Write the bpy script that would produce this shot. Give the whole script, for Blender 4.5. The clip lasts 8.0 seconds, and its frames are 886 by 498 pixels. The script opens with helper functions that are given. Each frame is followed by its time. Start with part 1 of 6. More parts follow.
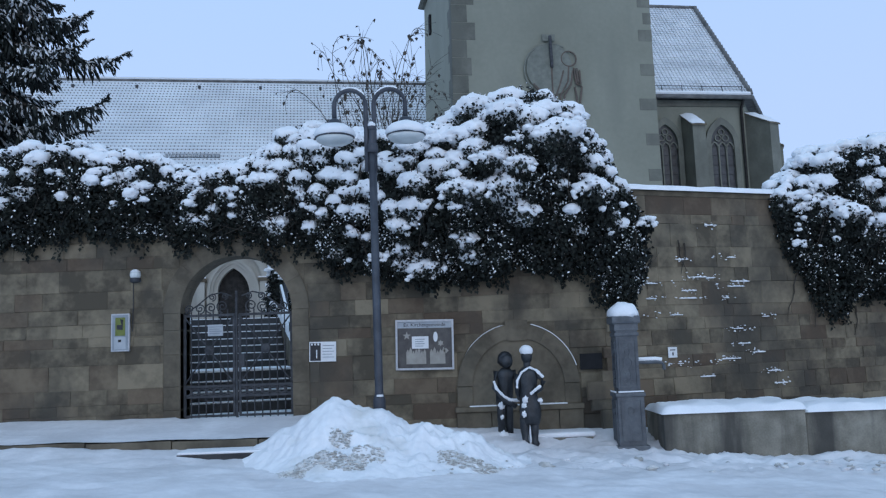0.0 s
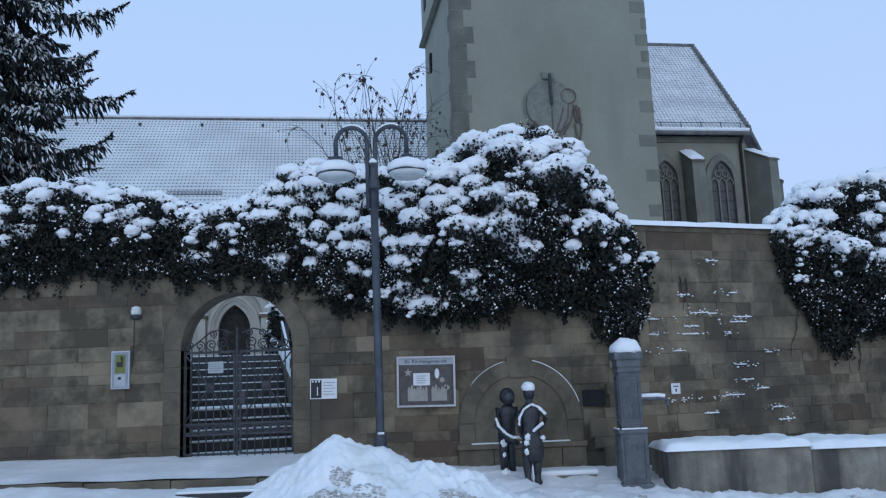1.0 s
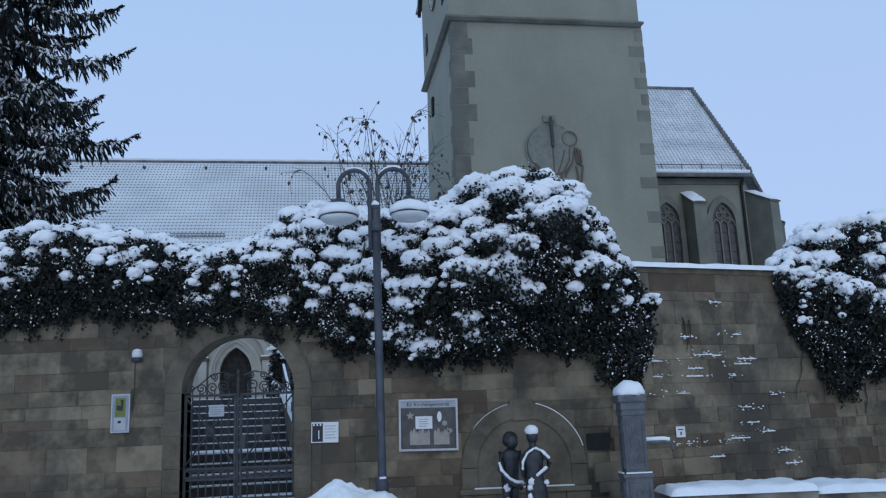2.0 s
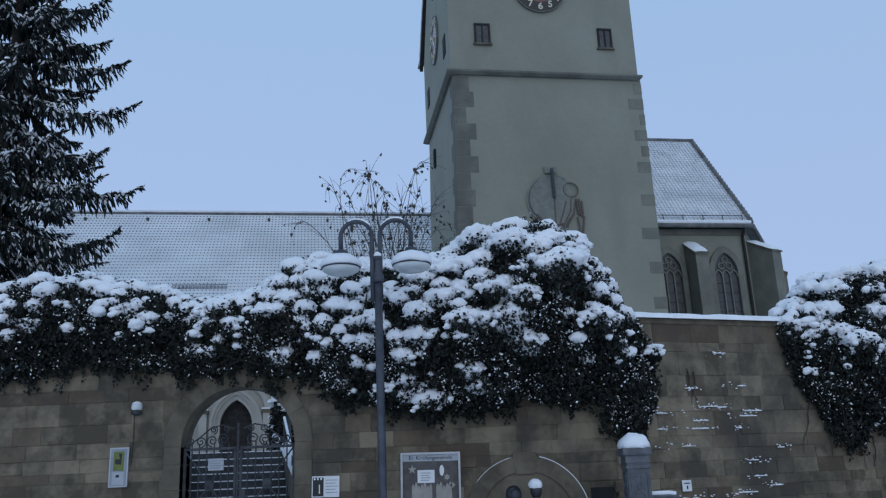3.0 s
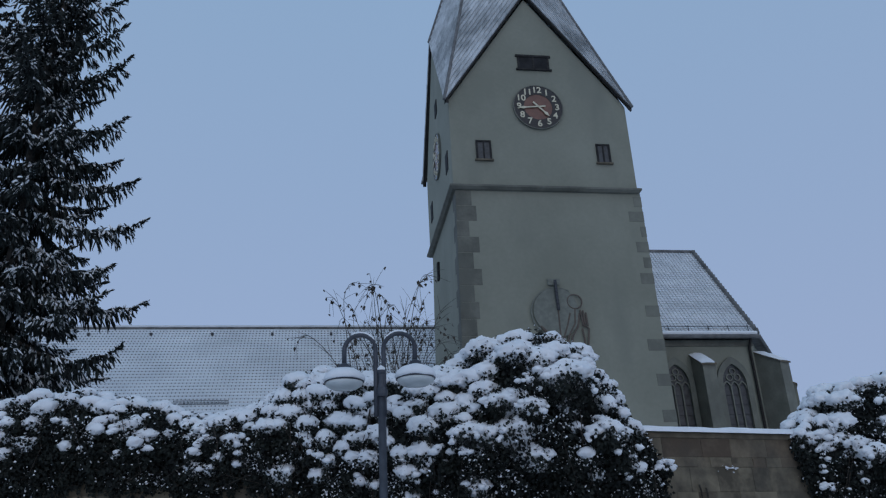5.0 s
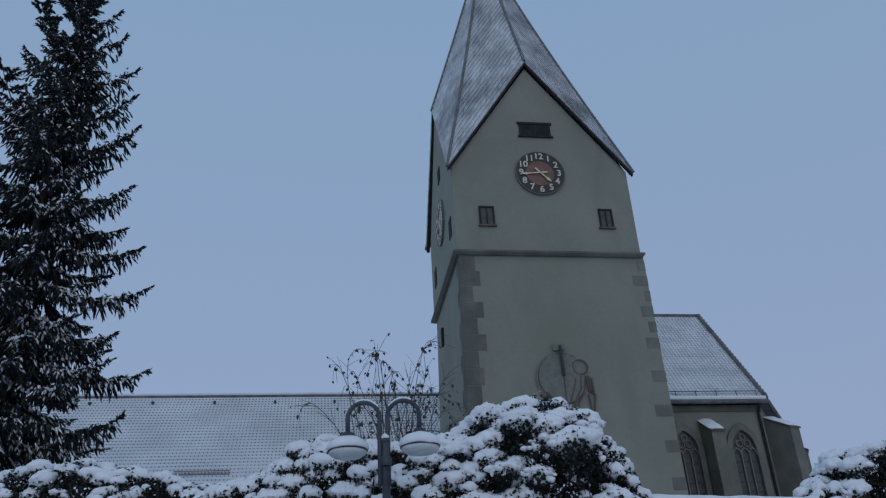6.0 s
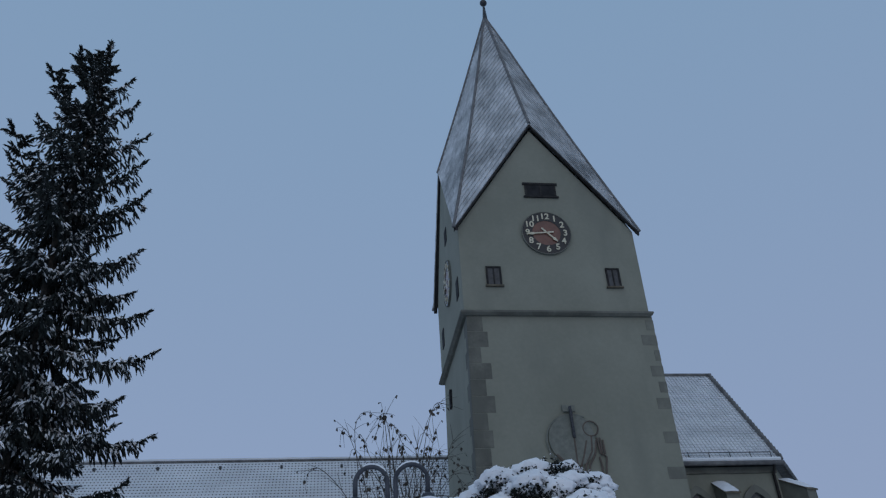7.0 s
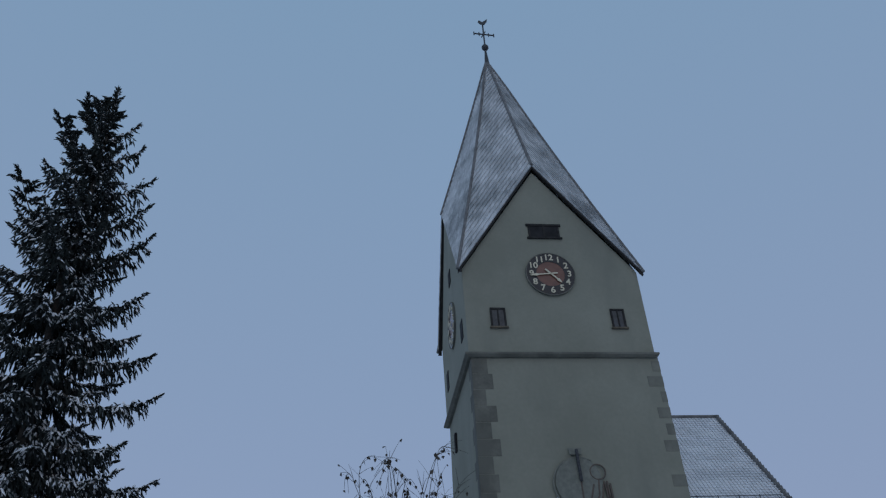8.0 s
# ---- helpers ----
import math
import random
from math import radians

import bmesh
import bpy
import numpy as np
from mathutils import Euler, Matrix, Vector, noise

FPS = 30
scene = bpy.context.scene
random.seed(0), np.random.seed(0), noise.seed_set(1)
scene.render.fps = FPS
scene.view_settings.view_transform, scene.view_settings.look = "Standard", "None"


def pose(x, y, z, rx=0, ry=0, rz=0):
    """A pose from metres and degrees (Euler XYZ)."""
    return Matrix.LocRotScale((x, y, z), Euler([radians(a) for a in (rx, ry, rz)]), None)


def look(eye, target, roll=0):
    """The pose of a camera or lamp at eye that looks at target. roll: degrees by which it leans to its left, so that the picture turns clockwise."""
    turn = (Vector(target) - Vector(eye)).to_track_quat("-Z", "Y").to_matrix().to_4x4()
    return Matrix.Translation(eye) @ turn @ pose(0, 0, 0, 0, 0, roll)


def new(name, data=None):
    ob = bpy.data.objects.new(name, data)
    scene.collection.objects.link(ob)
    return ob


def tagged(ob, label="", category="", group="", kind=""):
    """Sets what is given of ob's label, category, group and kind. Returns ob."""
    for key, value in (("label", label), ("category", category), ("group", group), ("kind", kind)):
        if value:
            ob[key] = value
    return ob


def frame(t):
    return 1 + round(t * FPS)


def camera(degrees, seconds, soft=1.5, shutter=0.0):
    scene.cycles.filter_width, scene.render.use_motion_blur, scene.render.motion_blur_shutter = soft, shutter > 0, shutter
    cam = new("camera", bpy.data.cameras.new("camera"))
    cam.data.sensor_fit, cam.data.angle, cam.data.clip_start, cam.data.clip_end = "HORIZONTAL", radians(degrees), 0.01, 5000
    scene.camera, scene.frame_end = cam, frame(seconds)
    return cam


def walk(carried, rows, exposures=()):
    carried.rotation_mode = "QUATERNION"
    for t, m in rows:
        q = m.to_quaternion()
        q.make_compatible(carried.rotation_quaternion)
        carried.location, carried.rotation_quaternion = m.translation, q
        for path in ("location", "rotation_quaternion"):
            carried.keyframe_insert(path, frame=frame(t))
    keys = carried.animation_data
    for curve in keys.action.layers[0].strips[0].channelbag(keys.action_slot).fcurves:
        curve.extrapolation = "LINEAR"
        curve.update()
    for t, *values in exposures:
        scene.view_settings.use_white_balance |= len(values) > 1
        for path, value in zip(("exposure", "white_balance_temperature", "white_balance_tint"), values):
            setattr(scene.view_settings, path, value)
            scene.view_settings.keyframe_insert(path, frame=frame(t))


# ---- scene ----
cam = camera(56.0, 8.0, soft=1.25)
ROWS = [  # seconds, yaw, pitch, roll
    (0.0, 0.0, 6.677, 2.13), (0.5, 0.061, 7.781, 2.172), (1.0, 0.105, 9.161, 2.265), (1.5, 0.184, 10.53, 2.277),
    (3.0, 0.436, 15.555, 2.38), (3.5, 0.462, 17.475, 2.395), (4.0, 0.524, 19.51, 2.477), (5.5, 1.021, 25.473, 2.837),
    (6.0, 1.24, 27.838, 2.963), (6.5, 1.589, 29.753, 3.055), (7.0, 1.921, 32.047, 3.171), (7.5, 2.183, 33.663, 3.273),
    (8.0, 2.363, 34.943, 3.35)]
walk(cam, [(t, pose(0, 0, 1.65, 90 + p, r, y)) for t, y, p, r in ROWS],
     exposures=[(0.0, -0.04, 6380, 9), (1.5, -0.14, 6380, 9), (3.0, -0.4, 6400, 9), (4.0, -0.6, 6500, 10), (5.5, -0.85, 6580, 10.5), (6.5, -0.96, 6620, 10.5), (8.0, -1.04, 6620, 10.5)])

# ---- light: an overcast winter dusk, the sky is the lamp ----
world = bpy.data.worlds.new("sky")
scene.world = world
world.use_nodes = True
wn, wl = world.node_tree.nodes, world.node_tree.links
sky = wn.new("ShaderNodeTexSky")
sky.sky_type, sky.sun_disc = "NISHITA", False
sky.sun_elevation, sky.sun_rotation = radians(20), radians(160)
sky.air_density, sky.dust_density, sky.ozone_density = 1.0, 3.0, 1.0
cloud = wn.new("ShaderNodeMix")
cloud.data_type = "RGBA"
cloud.inputs[0].default_value = 0.82
wl.new(sky.outputs[0], cloud.inputs[6])
where = wn.new("ShaderNodeTexCoord")
split = wn.new("ShaderNodeSeparateXYZ")
wl.new(where.outputs["Generated"], split.inputs[0])
veil = wn.new("ShaderNodeMapRange")
veil.inputs[1].default_value, veil.inputs[2].default_value = 0.25, 0.8
wl.new(split.outputs[2], veil.inputs[0])
cover = wn.new("ShaderNodeMix")
cover.data_type = "RGBA"
wl.new(veil.outputs[0], cover.inputs[0])
cover.inputs[6].default_value = (5.8, 7.7, 11.8, 1)
cover.inputs[7].default_value = (4.75, 7.7, 11.6, 1)
wl.new(cover.outputs[2], cloud.inputs[7])
wl.new(cloud.outputs[2], wn["Background"].inputs[0])
wn["Background"].inputs[1].default_value = 0.1
sun_data = bpy.data.lights.new("sun", "SUN")
sun_data.energy, sun_data.angle, sun_data.color = 0.35, radians(60), (0.9, 0.95, 1.0)
sun = new("sun", sun_data)
sun.matrix_world = look((-8, -20, 30), (0, 10, 0))


# ---- materials ----
def material(name, c1, c2, scale=4.0, rough=0.85, bump=0.3, fine=60.0, metal=0.0, per_piece=0.0, stain=None, dist=0.01, stain_at=(0.5, 0.72, 0.9, 0.35), tint=None):
    """Two-scale mottled surface; per_piece shifts the value of each object or island."""
    m = bpy.data.materials.new(name)
    m.use_nodes = True
    n, l = m.node_tree.nodes, m.node_tree.links
    b = n["Principled BSDF"]
    co = n.new("ShaderNodeTexCoord")
    big, small = n.new("ShaderNodeTexNoise"), n.new("ShaderNodeTexNoise")
    geo = n.new("ShaderNodeNewGeometry")
    for node, s in ((big, scale), (small, fine)):
        node.inputs["Scale"].default_value, node.inputs["Detail"].default_value = s, 6.0
        l.new(geo.outputs["Position"], node.inputs["Vector"])
    ramp = n.new("ShaderNodeValToRGB")
    ramp.color_ramp.elements[0].position, ramp.color_ramp.elements[1].position = 0.32, 0.7
    ramp.color_ramp.elements[0].color, ramp.color_ramp.elements[1].color = (*c1, 1), (*c2, 1)
    mixv = n.new("ShaderNodeMath")
    mixv.operation = "MULTIPLY_ADD"
    mixv.inputs[1].default_value, mixv.inputs[2].default_value = 0.35, -0.175
    l.new(small.outputs["Fac"], mixv.inputs[0])
    add = n.new("ShaderNodeMath")
    l.new(big.outputs["Fac"], add.inputs[0])
    l.new(mixv.outputs[0], add.inputs[1])
    last = add.outputs[0]
    if per_piece:
        info = n.new("ShaderNodeObjectInfo")
        island = n.new("ShaderNodeMath")
        island.operation = "ADD"
        l.new(info.outputs["Random"], island.inputs[0])
        l.new(geo.outputs["Random Per Island"], island.inputs[1])
        fr = n.new("ShaderNodeMath")
        fr.operation = "FRACT"
        l.new(island.outputs[0], fr.inputs[0])
        sc = n.new("ShaderNodeMath")
        sc.operation = "MULTIPLY_ADD"
        sc.inputs[1].default_value, sc.inputs[2].default_value = per_piece, -per_piece / 2
        l.new(fr.outputs[0], sc.inputs[0])
        a2 = n.new("ShaderNodeMath")
        l.new(last, a2.inputs[0])
        l.new(sc.outputs[0], a2.inputs[1])
        last = a2.outputs[0]
    l.new(last, ramp.inputs[0])
    colour = ramp.outputs[0]
    if tint:
        pick = n.new("ShaderNodeMath")
        pick.operation = "MULTIPLY"
        pick.inputs[1].default_value = 7.31
        l.new(info.outputs["Random"], pick.inputs[0])
        pf = n.new("ShaderNodeMath")
        pf.operation = "FRACT"
        l.new(pick.outputs[0], pf.inputs[0])
        pr = n.new("ShaderNodeMapRange")
        pr.inputs[1].default_value, pr.inputs[2].default_value, pr.inputs[4].default_value = 0.6, 0.9, 0.6
        l.new(pf.outputs[0], pr.inputs[0])
        pm = n.new("ShaderNodeMix")
        pm.data_type = "RGBA"
        l.new(pr.outputs[0], pm.inputs[0])
        l.new(colour, pm.inputs[6])
        pm.inputs[7].default_value = (*tint, 1)
        colour = pm.outputs[2]
    if stain:
        sn = n.new("ShaderNodeTexNoise")
        sn.inputs["Scale"].default_value, sn.inputs["Detail"].default_value = stain_at[2], 8.0
        mp = n.new("ShaderNodeMapping")
        mp.inputs["Scale"].default_value = (1, 1, stain_at[3])
        l.new(geo.outputs["Position"], mp.inputs[0])
        l.new(mp.outputs[0], sn.inputs["Vector"])
        sr = n.new("ShaderNodeMapRange")
        sr.inputs[1].default_value, sr.inputs[2].default_value, sr.inputs[4].default_value = stain_at[0], stain_at[1], 0.85
        l.new(sn.outputs["Fac"], sr.inputs[0])
        mx = n.new("ShaderNodeMix")
        mx.data_type = "RGBA"
        l.new(sr.outputs[0], mx.inputs[0])
        l.new(colour, mx.inputs[6])
        mx.inputs[7].default_value = (*stain, 1)
        colour = mx.outputs[2]
    l.new(colour, b.inputs["Base Color"])
    b.inputs["Roughness"].default_value, b.inputs["Metallic"].default_value = rough, metal
    if bump:
        bp = n.new("ShaderNodeBump")
        bp.inputs["Strength"].default_value, bp.inputs["Distance"].default_value = bump, dist
        l.new(add.outputs[0], bp.inputs["Height"])
        l.new(bp.outputs[0], b.inputs["Normal"])
    return m


SNOW = material("snow", (0.78, 0.8, 0.83), (0.9, 0.91, 0.93), 3.0, 0.6, 0.35, 40.0, dist=0.03)
SNOW_ROOF = material("thin roof snow", (0.6, 0.62, 0.65), (0.76, 0.78, 0.81), 0.5, 0.7, 0.4, 6.0, dist=0.03)
SNOW_STREET = material("trodden snow", (0.64, 0.63, 0.645), (0.84, 0.83, 0.845), 1.3, 0.65, 0.6, 11.0, dist=0.04, stain=(0.6, 0.59, 0.6), stain_at=(0.5, 0.7, 1.2, 1.0))
PALE_SHEET = material("pale sheet", (0.34, 0.37, 0.4), (0.42, 0.45, 0.48), 9.0, 0.6, 0.05)
SNOW_DIRTY = material("snow dirty", (0.4, 0.395, 0.375), (0.72, 0.725, 0.72), 3.0, 0.8, 0.6, 18.0, dist=0.03, per_piece=0.5)
SNOW_SHOVELLED = material("shovelled snow", (0.74, 0.76, 0.79), (0.9, 0.91, 0.93), 2.2, 0.65, 0.6, 14.0, dist=0.05, stain=(0.6, 0.6, 0.58), stain_at=(0.56, 0.72, 1.5, 1.6))
STAIR = material("wet dark stone", (0.018, 0.018, 0.02), (0.05, 0.05, 0.052), 4.0, 0.75, 0.4)
STONE = material("sandstone", (0.075, 0.062, 0.043), (0.236, 0.197, 0.135), 2.2, 0.9, 0.8, 13.0, per_piece=0.36, stain=(0.055, 0.05, 0.041), stain_at=(0.48, 0.68, 1.1, 0.6), tint=(0.1, 0.066, 0.044), dist=0.02)
STONE_PALE = material("dressed stone", (0.08, 0.067, 0.048), (0.172, 0.145, 0.104), 2.0, 0.9, 0.6, 14.0, per_piece=0.12, stain=(0.075, 0.07, 0.056))
MORTAR = material("mortar", (0.091, 0.075, 0.052), (0.161, 0.134, 0.094), 5.0, 0.95, 0.5)
PLASTER = material("tower plaster", (0.218, 0.222, 0.177), (0.268, 0.272, 0.22), 0.35, 0.95, 0.25, 7.0, stain=(0.185, 0.19, 0.157), stain_at=(0.52, 0.75, 0.5, 0.3))
PLASTER_PALE = material("pale plaster", (0.36, 0.35, 0.31), (0.46, 0.45, 0.41), 0.8, 0.95, 0.25, 30.0, stain=(0.3, 0.29, 0.27))
QUOIN = material("tower quoin stone", (0.095, 0.096, 0.08), (0.175, 0.174, 0.146), 1.3, 0.9, 0.5, 9.0, per_piece=0.1, stain=(0.12, 0.122, 0.102), stain_at=(0.48, 0.62, 0.9, 0.4))
QUOIN_PALE = material("pale quoin stone", (0.15, 0.152, 0.126), (0.215, 0.217, 0.18), 1.5, 0.9, 0.5, 9.0, per_piece=0.2, stain=(0.13, 0.13, 0.11), stain_at=(0.5, 0.7, 1.4, 0.5))
TILE_SNOW = material("snowy tiles", (0.6, 0.62, 0.65), (0.82, 0.84, 0.87), 0.9, 0.8, 0.5, 14.0, dist=0.03, per_piece=0.12)
TILE_SPIRE = material("frosted spire tiles", (0.23, 0.245, 0.25), (0.64, 0.66, 0.67), 0.55, 0.8, 0.5, 16.0, dist=0.03, per_piece=0.16)
TILE_DARK = material("dark roof tiles", (0.1, 0.1, 0.1), (0.2, 0.2, 0.2), 3.0, 0.85, 0.4)
WOOD_DARK = material("dark wood", (0.014, 0.013, 0.013), (0.036, 0.034, 0.032), 6.0, 0.8, 0.3)
DARK = material("dark opening", (0.012, 0.012, 0.013), (0.03, 0.03, 0.032), 3.0, 0.9, 0.1)
GLASS = material("leaded glass", (0.02, 0.023, 0.026), (0.055, 0.062, 0.07), 5.0, 0.35, 0.2, 40.0)
IRON = material("wrought iron", (0.035, 0.037, 0.042), (0.075, 0.08, 0.088), 12.0, 0.6, 0.2, metal=0.4)
LAMP_PAINT = material("lamp paint", (0.038, 0.043, 0.056), (0.07, 0.079, 0.097), 6.0, 0.5, 0.15, metal=0.2)
LAMP_GLASS = material("lamp glass", (0.56, 0.6, 0.6), (0.68, 0.71, 0.71), 5.0, 0.25, 0.1)
BRONZE = material("bronze", (0.025, 0.028, 0.032), (0.06, 0.065, 0.072), 9.0, 0.45, 0.3, metal=0.5)
PUMP_PAINT = material("pump paint", (0.075, 0.083, 0.094), (0.135, 0.148, 0.162), 7.0, 0.55, 0.3, metal=0.2)
CONCRETE = material("concrete", (0.165, 0.152, 0.122), (0.3, 0.282, 0.232), 3.5, 0.9, 0.6, 40.0, stain=(0.045, 0.043, 0.04), stain_at=(0.47, 0.62, 2.2, 0.12))
BARK = material("bark", (0.03, 0.025, 0.02), (0.08, 0.068, 0.055), 12.0, 0.9, 0.5)
IVY = material("ivy leaf", (0.005, 0.007, 0.006), (0.02, 0.025, 0.02), 3.0, 0.75, 0.0, per_piece=0.5)
NEEDLE = material("spruce needle", (0.008, 0.011, 0.011), (0.026, 0.034, 0.03), 2.0, 0.7, 0.0, per_piece=0.5)
WHITE = material("white enamel", (0.7, 0.71, 0.72), (0.78, 0.79, 0.8), 8.0, 0.5, 0.05)
BLACK = material("black enamel", (0.012, 0.012, 0.013), (0.02, 0.02, 0.022), 8.0, 0.16, 0.02)
ALU = material("aluminium frame", (0.42, 0.43, 0.45), (0.52, 0.53, 0.55), 20.0, 0.4, 0.05, metal=0.5)
BOARD = material("pin board", (0.075, 0.068, 0.066), (0.125, 0.115, 0.108), 9.0, 0.8, 0.1)
CARD = material("beige card", (0.3, 0.28, 0.25), (0.38, 0.36, 0.32), 9.0, 0.8, 0.05)
GREEN_PAPER = material("green poster", (0.11, 0.14, 0.025), (0.16, 0.19, 0.04), 9.0, 0.6, 0.05)
GREY_PAPER = material("grey poster", (0.22, 0.25, 0.28), (0.3, 0.33, 0.36), 9.0, 0.6, 0.05)
CLOCK_RED = material("clock brown", (0.13, 0.06, 0.045), (0.19, 0.085, 0.06), 4.0, 0.25, 0.02)
GOLD = material("pale gilding", (0.55, 0.5, 0.36), (0.68, 0.62, 0.47), 9.0, 0.5, 0.05)
OCHRE_LINE = material("sgraffito red", (0.11, 0.09, 0.075), (0.145, 0.115, 0.095), 6.0, 0.95, 0.1)
GREY_LINE = material("sgraffito grey", (0.15, 0.16, 0.136), (0.215, 0.222, 0.19), 6.0, 0.95, 0.1)


for dull in (DARK, WOOD_DARK, IVY, NEEDLE):
    dull.node_tree.nodes["Principled BSDF"].inputs["Specular IOR Level"].default_value = 0.32


# ---- mesh tools ----
def part(name, bm, mat, parent=None, label="", smooth=False):
    me = bpy.data.meshes.new(name)
    bm.to_mesh(me)
    bm.free()
    for m in (mat if isinstance(mat, (list, tuple)) else [mat]):
        me.materials.append(m)
    if smooth:
        for p in me.polygons:
            p.use_smooth = True
    ob = new(name, me)
    ob.parent = parent
    if label:
        ob["label"] = label
    return ob


def thing(name, label, category, m=None, group="", kind=""):
    ob = tagged(new(name), label, category, group, kind)
    ob.empty_display_size = 0.1
    if m is not None:
        ob.matrix_world = m
    return ob


def raw(name, verts, faces, mat, parent=None, smooth=False):
    me = bpy.data.meshes.new(name)
    me.from_pydata(verts, [], faces)
    for m in (mat if isinstance(mat, (list, tuple)) else [mat]):
        me.materials.append(m)
    if smooth:
        for p in me.polygons:
            p.use_smooth = True
    me.update()
    ob = new(name, me)
    ob.parent = parent
    return ob


def box(bm, x0, x1, y0, y1, z0, z1, bevel=0.0):
    r = bmesh.ops.create_cube(bm, size=1.0)
    vs = r["verts"]
    for v in vs:
        v.co = Vector((x0 + (v.co.x + 0.5) * (x1 - x0), y0 + (v.co.y + 0.5) * (y1 - y0), z0 + (v.co.z + 0.5) * (z1 - z0)))
    if bevel:
        es = {e for v in vs for e in v.link_edges}
        bmesh.ops.bevel(bm, geom=list(es), offset=bevel, segments=2, profile=0.6, affect="EDGES")
    return bm


def boxed(*a, bevel=0.0):
    return box(bmesh.new(), *a, bevel=bevel)


def prism(poly, y0, y1, bm=None):
    """A polygon in x and z, pushed from y0 to y1."""
    bm = bm or bmesh.new()
    a = [bm.verts.new((x, y0, z)) for x, z in poly]
    b = [bm.verts.new((x, y1, z)) for x, z in poly]
    n = len(poly)
    fs = [bm.faces.new(a), bm.faces.new(b[::-1])]
    for i in range(n):
        fs.append(bm.faces.new((a[i], b[i], b[(i + 1) % n], a[(i + 1) % n])))
    bmesh.ops.recalc_face_normals(bm, faces=fs)
    return bm


def solid(verts, faces, bm=None):
    bm = bm or bmesh.new()
    vs = [bm.verts.new(v) for v in verts]
    fs = [bm.faces.new([vs[i] for i in f]) for f in faces]
    bmesh.ops.recalc_face_normals(bm, faces=fs)
    return bm


def tube(points, r, seg=8, bm=None, taper=None):
    """A round bar along points; taper is the radius at its end."""
    bm = bm or bmesh.new()
    pts = [Vector(p) for p in points]
    rings = []
    for i, p in enumerate(pts):
        d = (pts[min(i + 1, len(pts) - 1)] - pts[max(i - 1, 0)]).normalized()
        a = d.cross(Vector((0, 0, 1)) if abs(d.z) < 0.9 else Vector((0, 1, 0))).normalized()
        b = d.cross(a)
        k = r if taper is None else r + (taper - r) * i / (len(pts) - 1)
        rings.append([bm.verts.new(p + (a * math.cos(t) + b * math.sin(t)) * k) for t in (2 * math.pi * j / seg for j in range(seg))])
    for u, v in zip(rings, rings[1:]):
        for j in range(seg):
            bm.faces.new((u[j], u[(j + 1) % seg], v[(j + 1) % seg], v[j]))
    bm.faces.new(rings[0][::-1])
    bm.faces.new(rings[-1])
    return bm


def lathe(profile, seg=16, bm=None, at=(0, 0, 0), turn=0.0, squash=1.0):
    """A profile of (radius, height) turned round the vertical."""
    bm = bm or bmesh.new()
    rings = []
    for r, z in profile:
        rings.append([bm.verts.new((at[0] + r * math.cos(t), at[1] + squash * r * math.sin(t), at[2] + z))
                      for t in (turn + 2 * math.pi * j / seg for j in range(seg))])
    for u, v in zip(rings, rings[1:]):
        for j in range(seg):
            bm.faces.new((u[j], u[(j + 1) % seg], v[(j + 1) % seg], v[j]))
    bm.faces.new(rings[0][::-1])
    bm.faces.new(rings[-1])
    return bm


def arc(cx, cz, r, a0, a1, n):
    return [(cx + r * math.cos(radians(a0 + (a1 - a0) * i / n)), cz + r * math.sin(radians(a0 + (a1 - a0) * i / n))) for i in range(n + 1)]


def pointed(cx, w, z0, zs, zt, n=8):
    """Outline of a pointed arch, w wide, from z0 up, springing at zs and with its tip at zt."""
    h = zt - zs
    r = (w * w / 4 + h * h) / w
    a = math.degrees(math.atan2(h, r - w / 2))
    left = [(cx - w / 2 + r + r * math.cos(radians(180 - a * i / n)), zs + r * math.sin(radians(180 - a * i / n))) for i in range(n + 1)]
    right = [(2 * cx - x, z) for x, z in left[::-1][1:]]
    return [(cx - w / 2, z0)] + left + right + [(cx + w / 2, z0)]


def band(outer, inner, y0, y1, bm=None):
    """A ring between two outlines of the same length (open at their ends)."""
    bm = bm or bmesh.new()
    rows = [[bm.verts.new((x, y, z)) for x, z in o] for o, y in ((outer, y0), (inner, y0), (inner, y1), (outer, y1))]
    n = len(outer)
    fs = []
    for k in range(4):
        p, q = rows[k], rows[(k + 1) % 4]
        for i in range(n - 1):
            fs.append(bm.faces.new((p[i], p[i + 1], q[i + 1], q[i])))
    fs.append(bm.faces.new([r[0] for r in rows]))
    fs.append(bm.faces.new([r[-1] for r in rows]))
    bmesh.ops.recalc_face_normals(bm, faces=fs)
    return bm


def lerp_table(table, x):
    xs, ys = zip(*table)
    return float(np.interp(x, xs, ys))


def smooth(a, b, x):
    t = min(1.0, max(0.0, (x - a) / (b - a)))
    return t * t * (3 - 2 * t)


def fractal(x, y, z, octaves=4):
    return noise.fractal(Vector((x, y, z)), 1.0, 2.0, octaves)


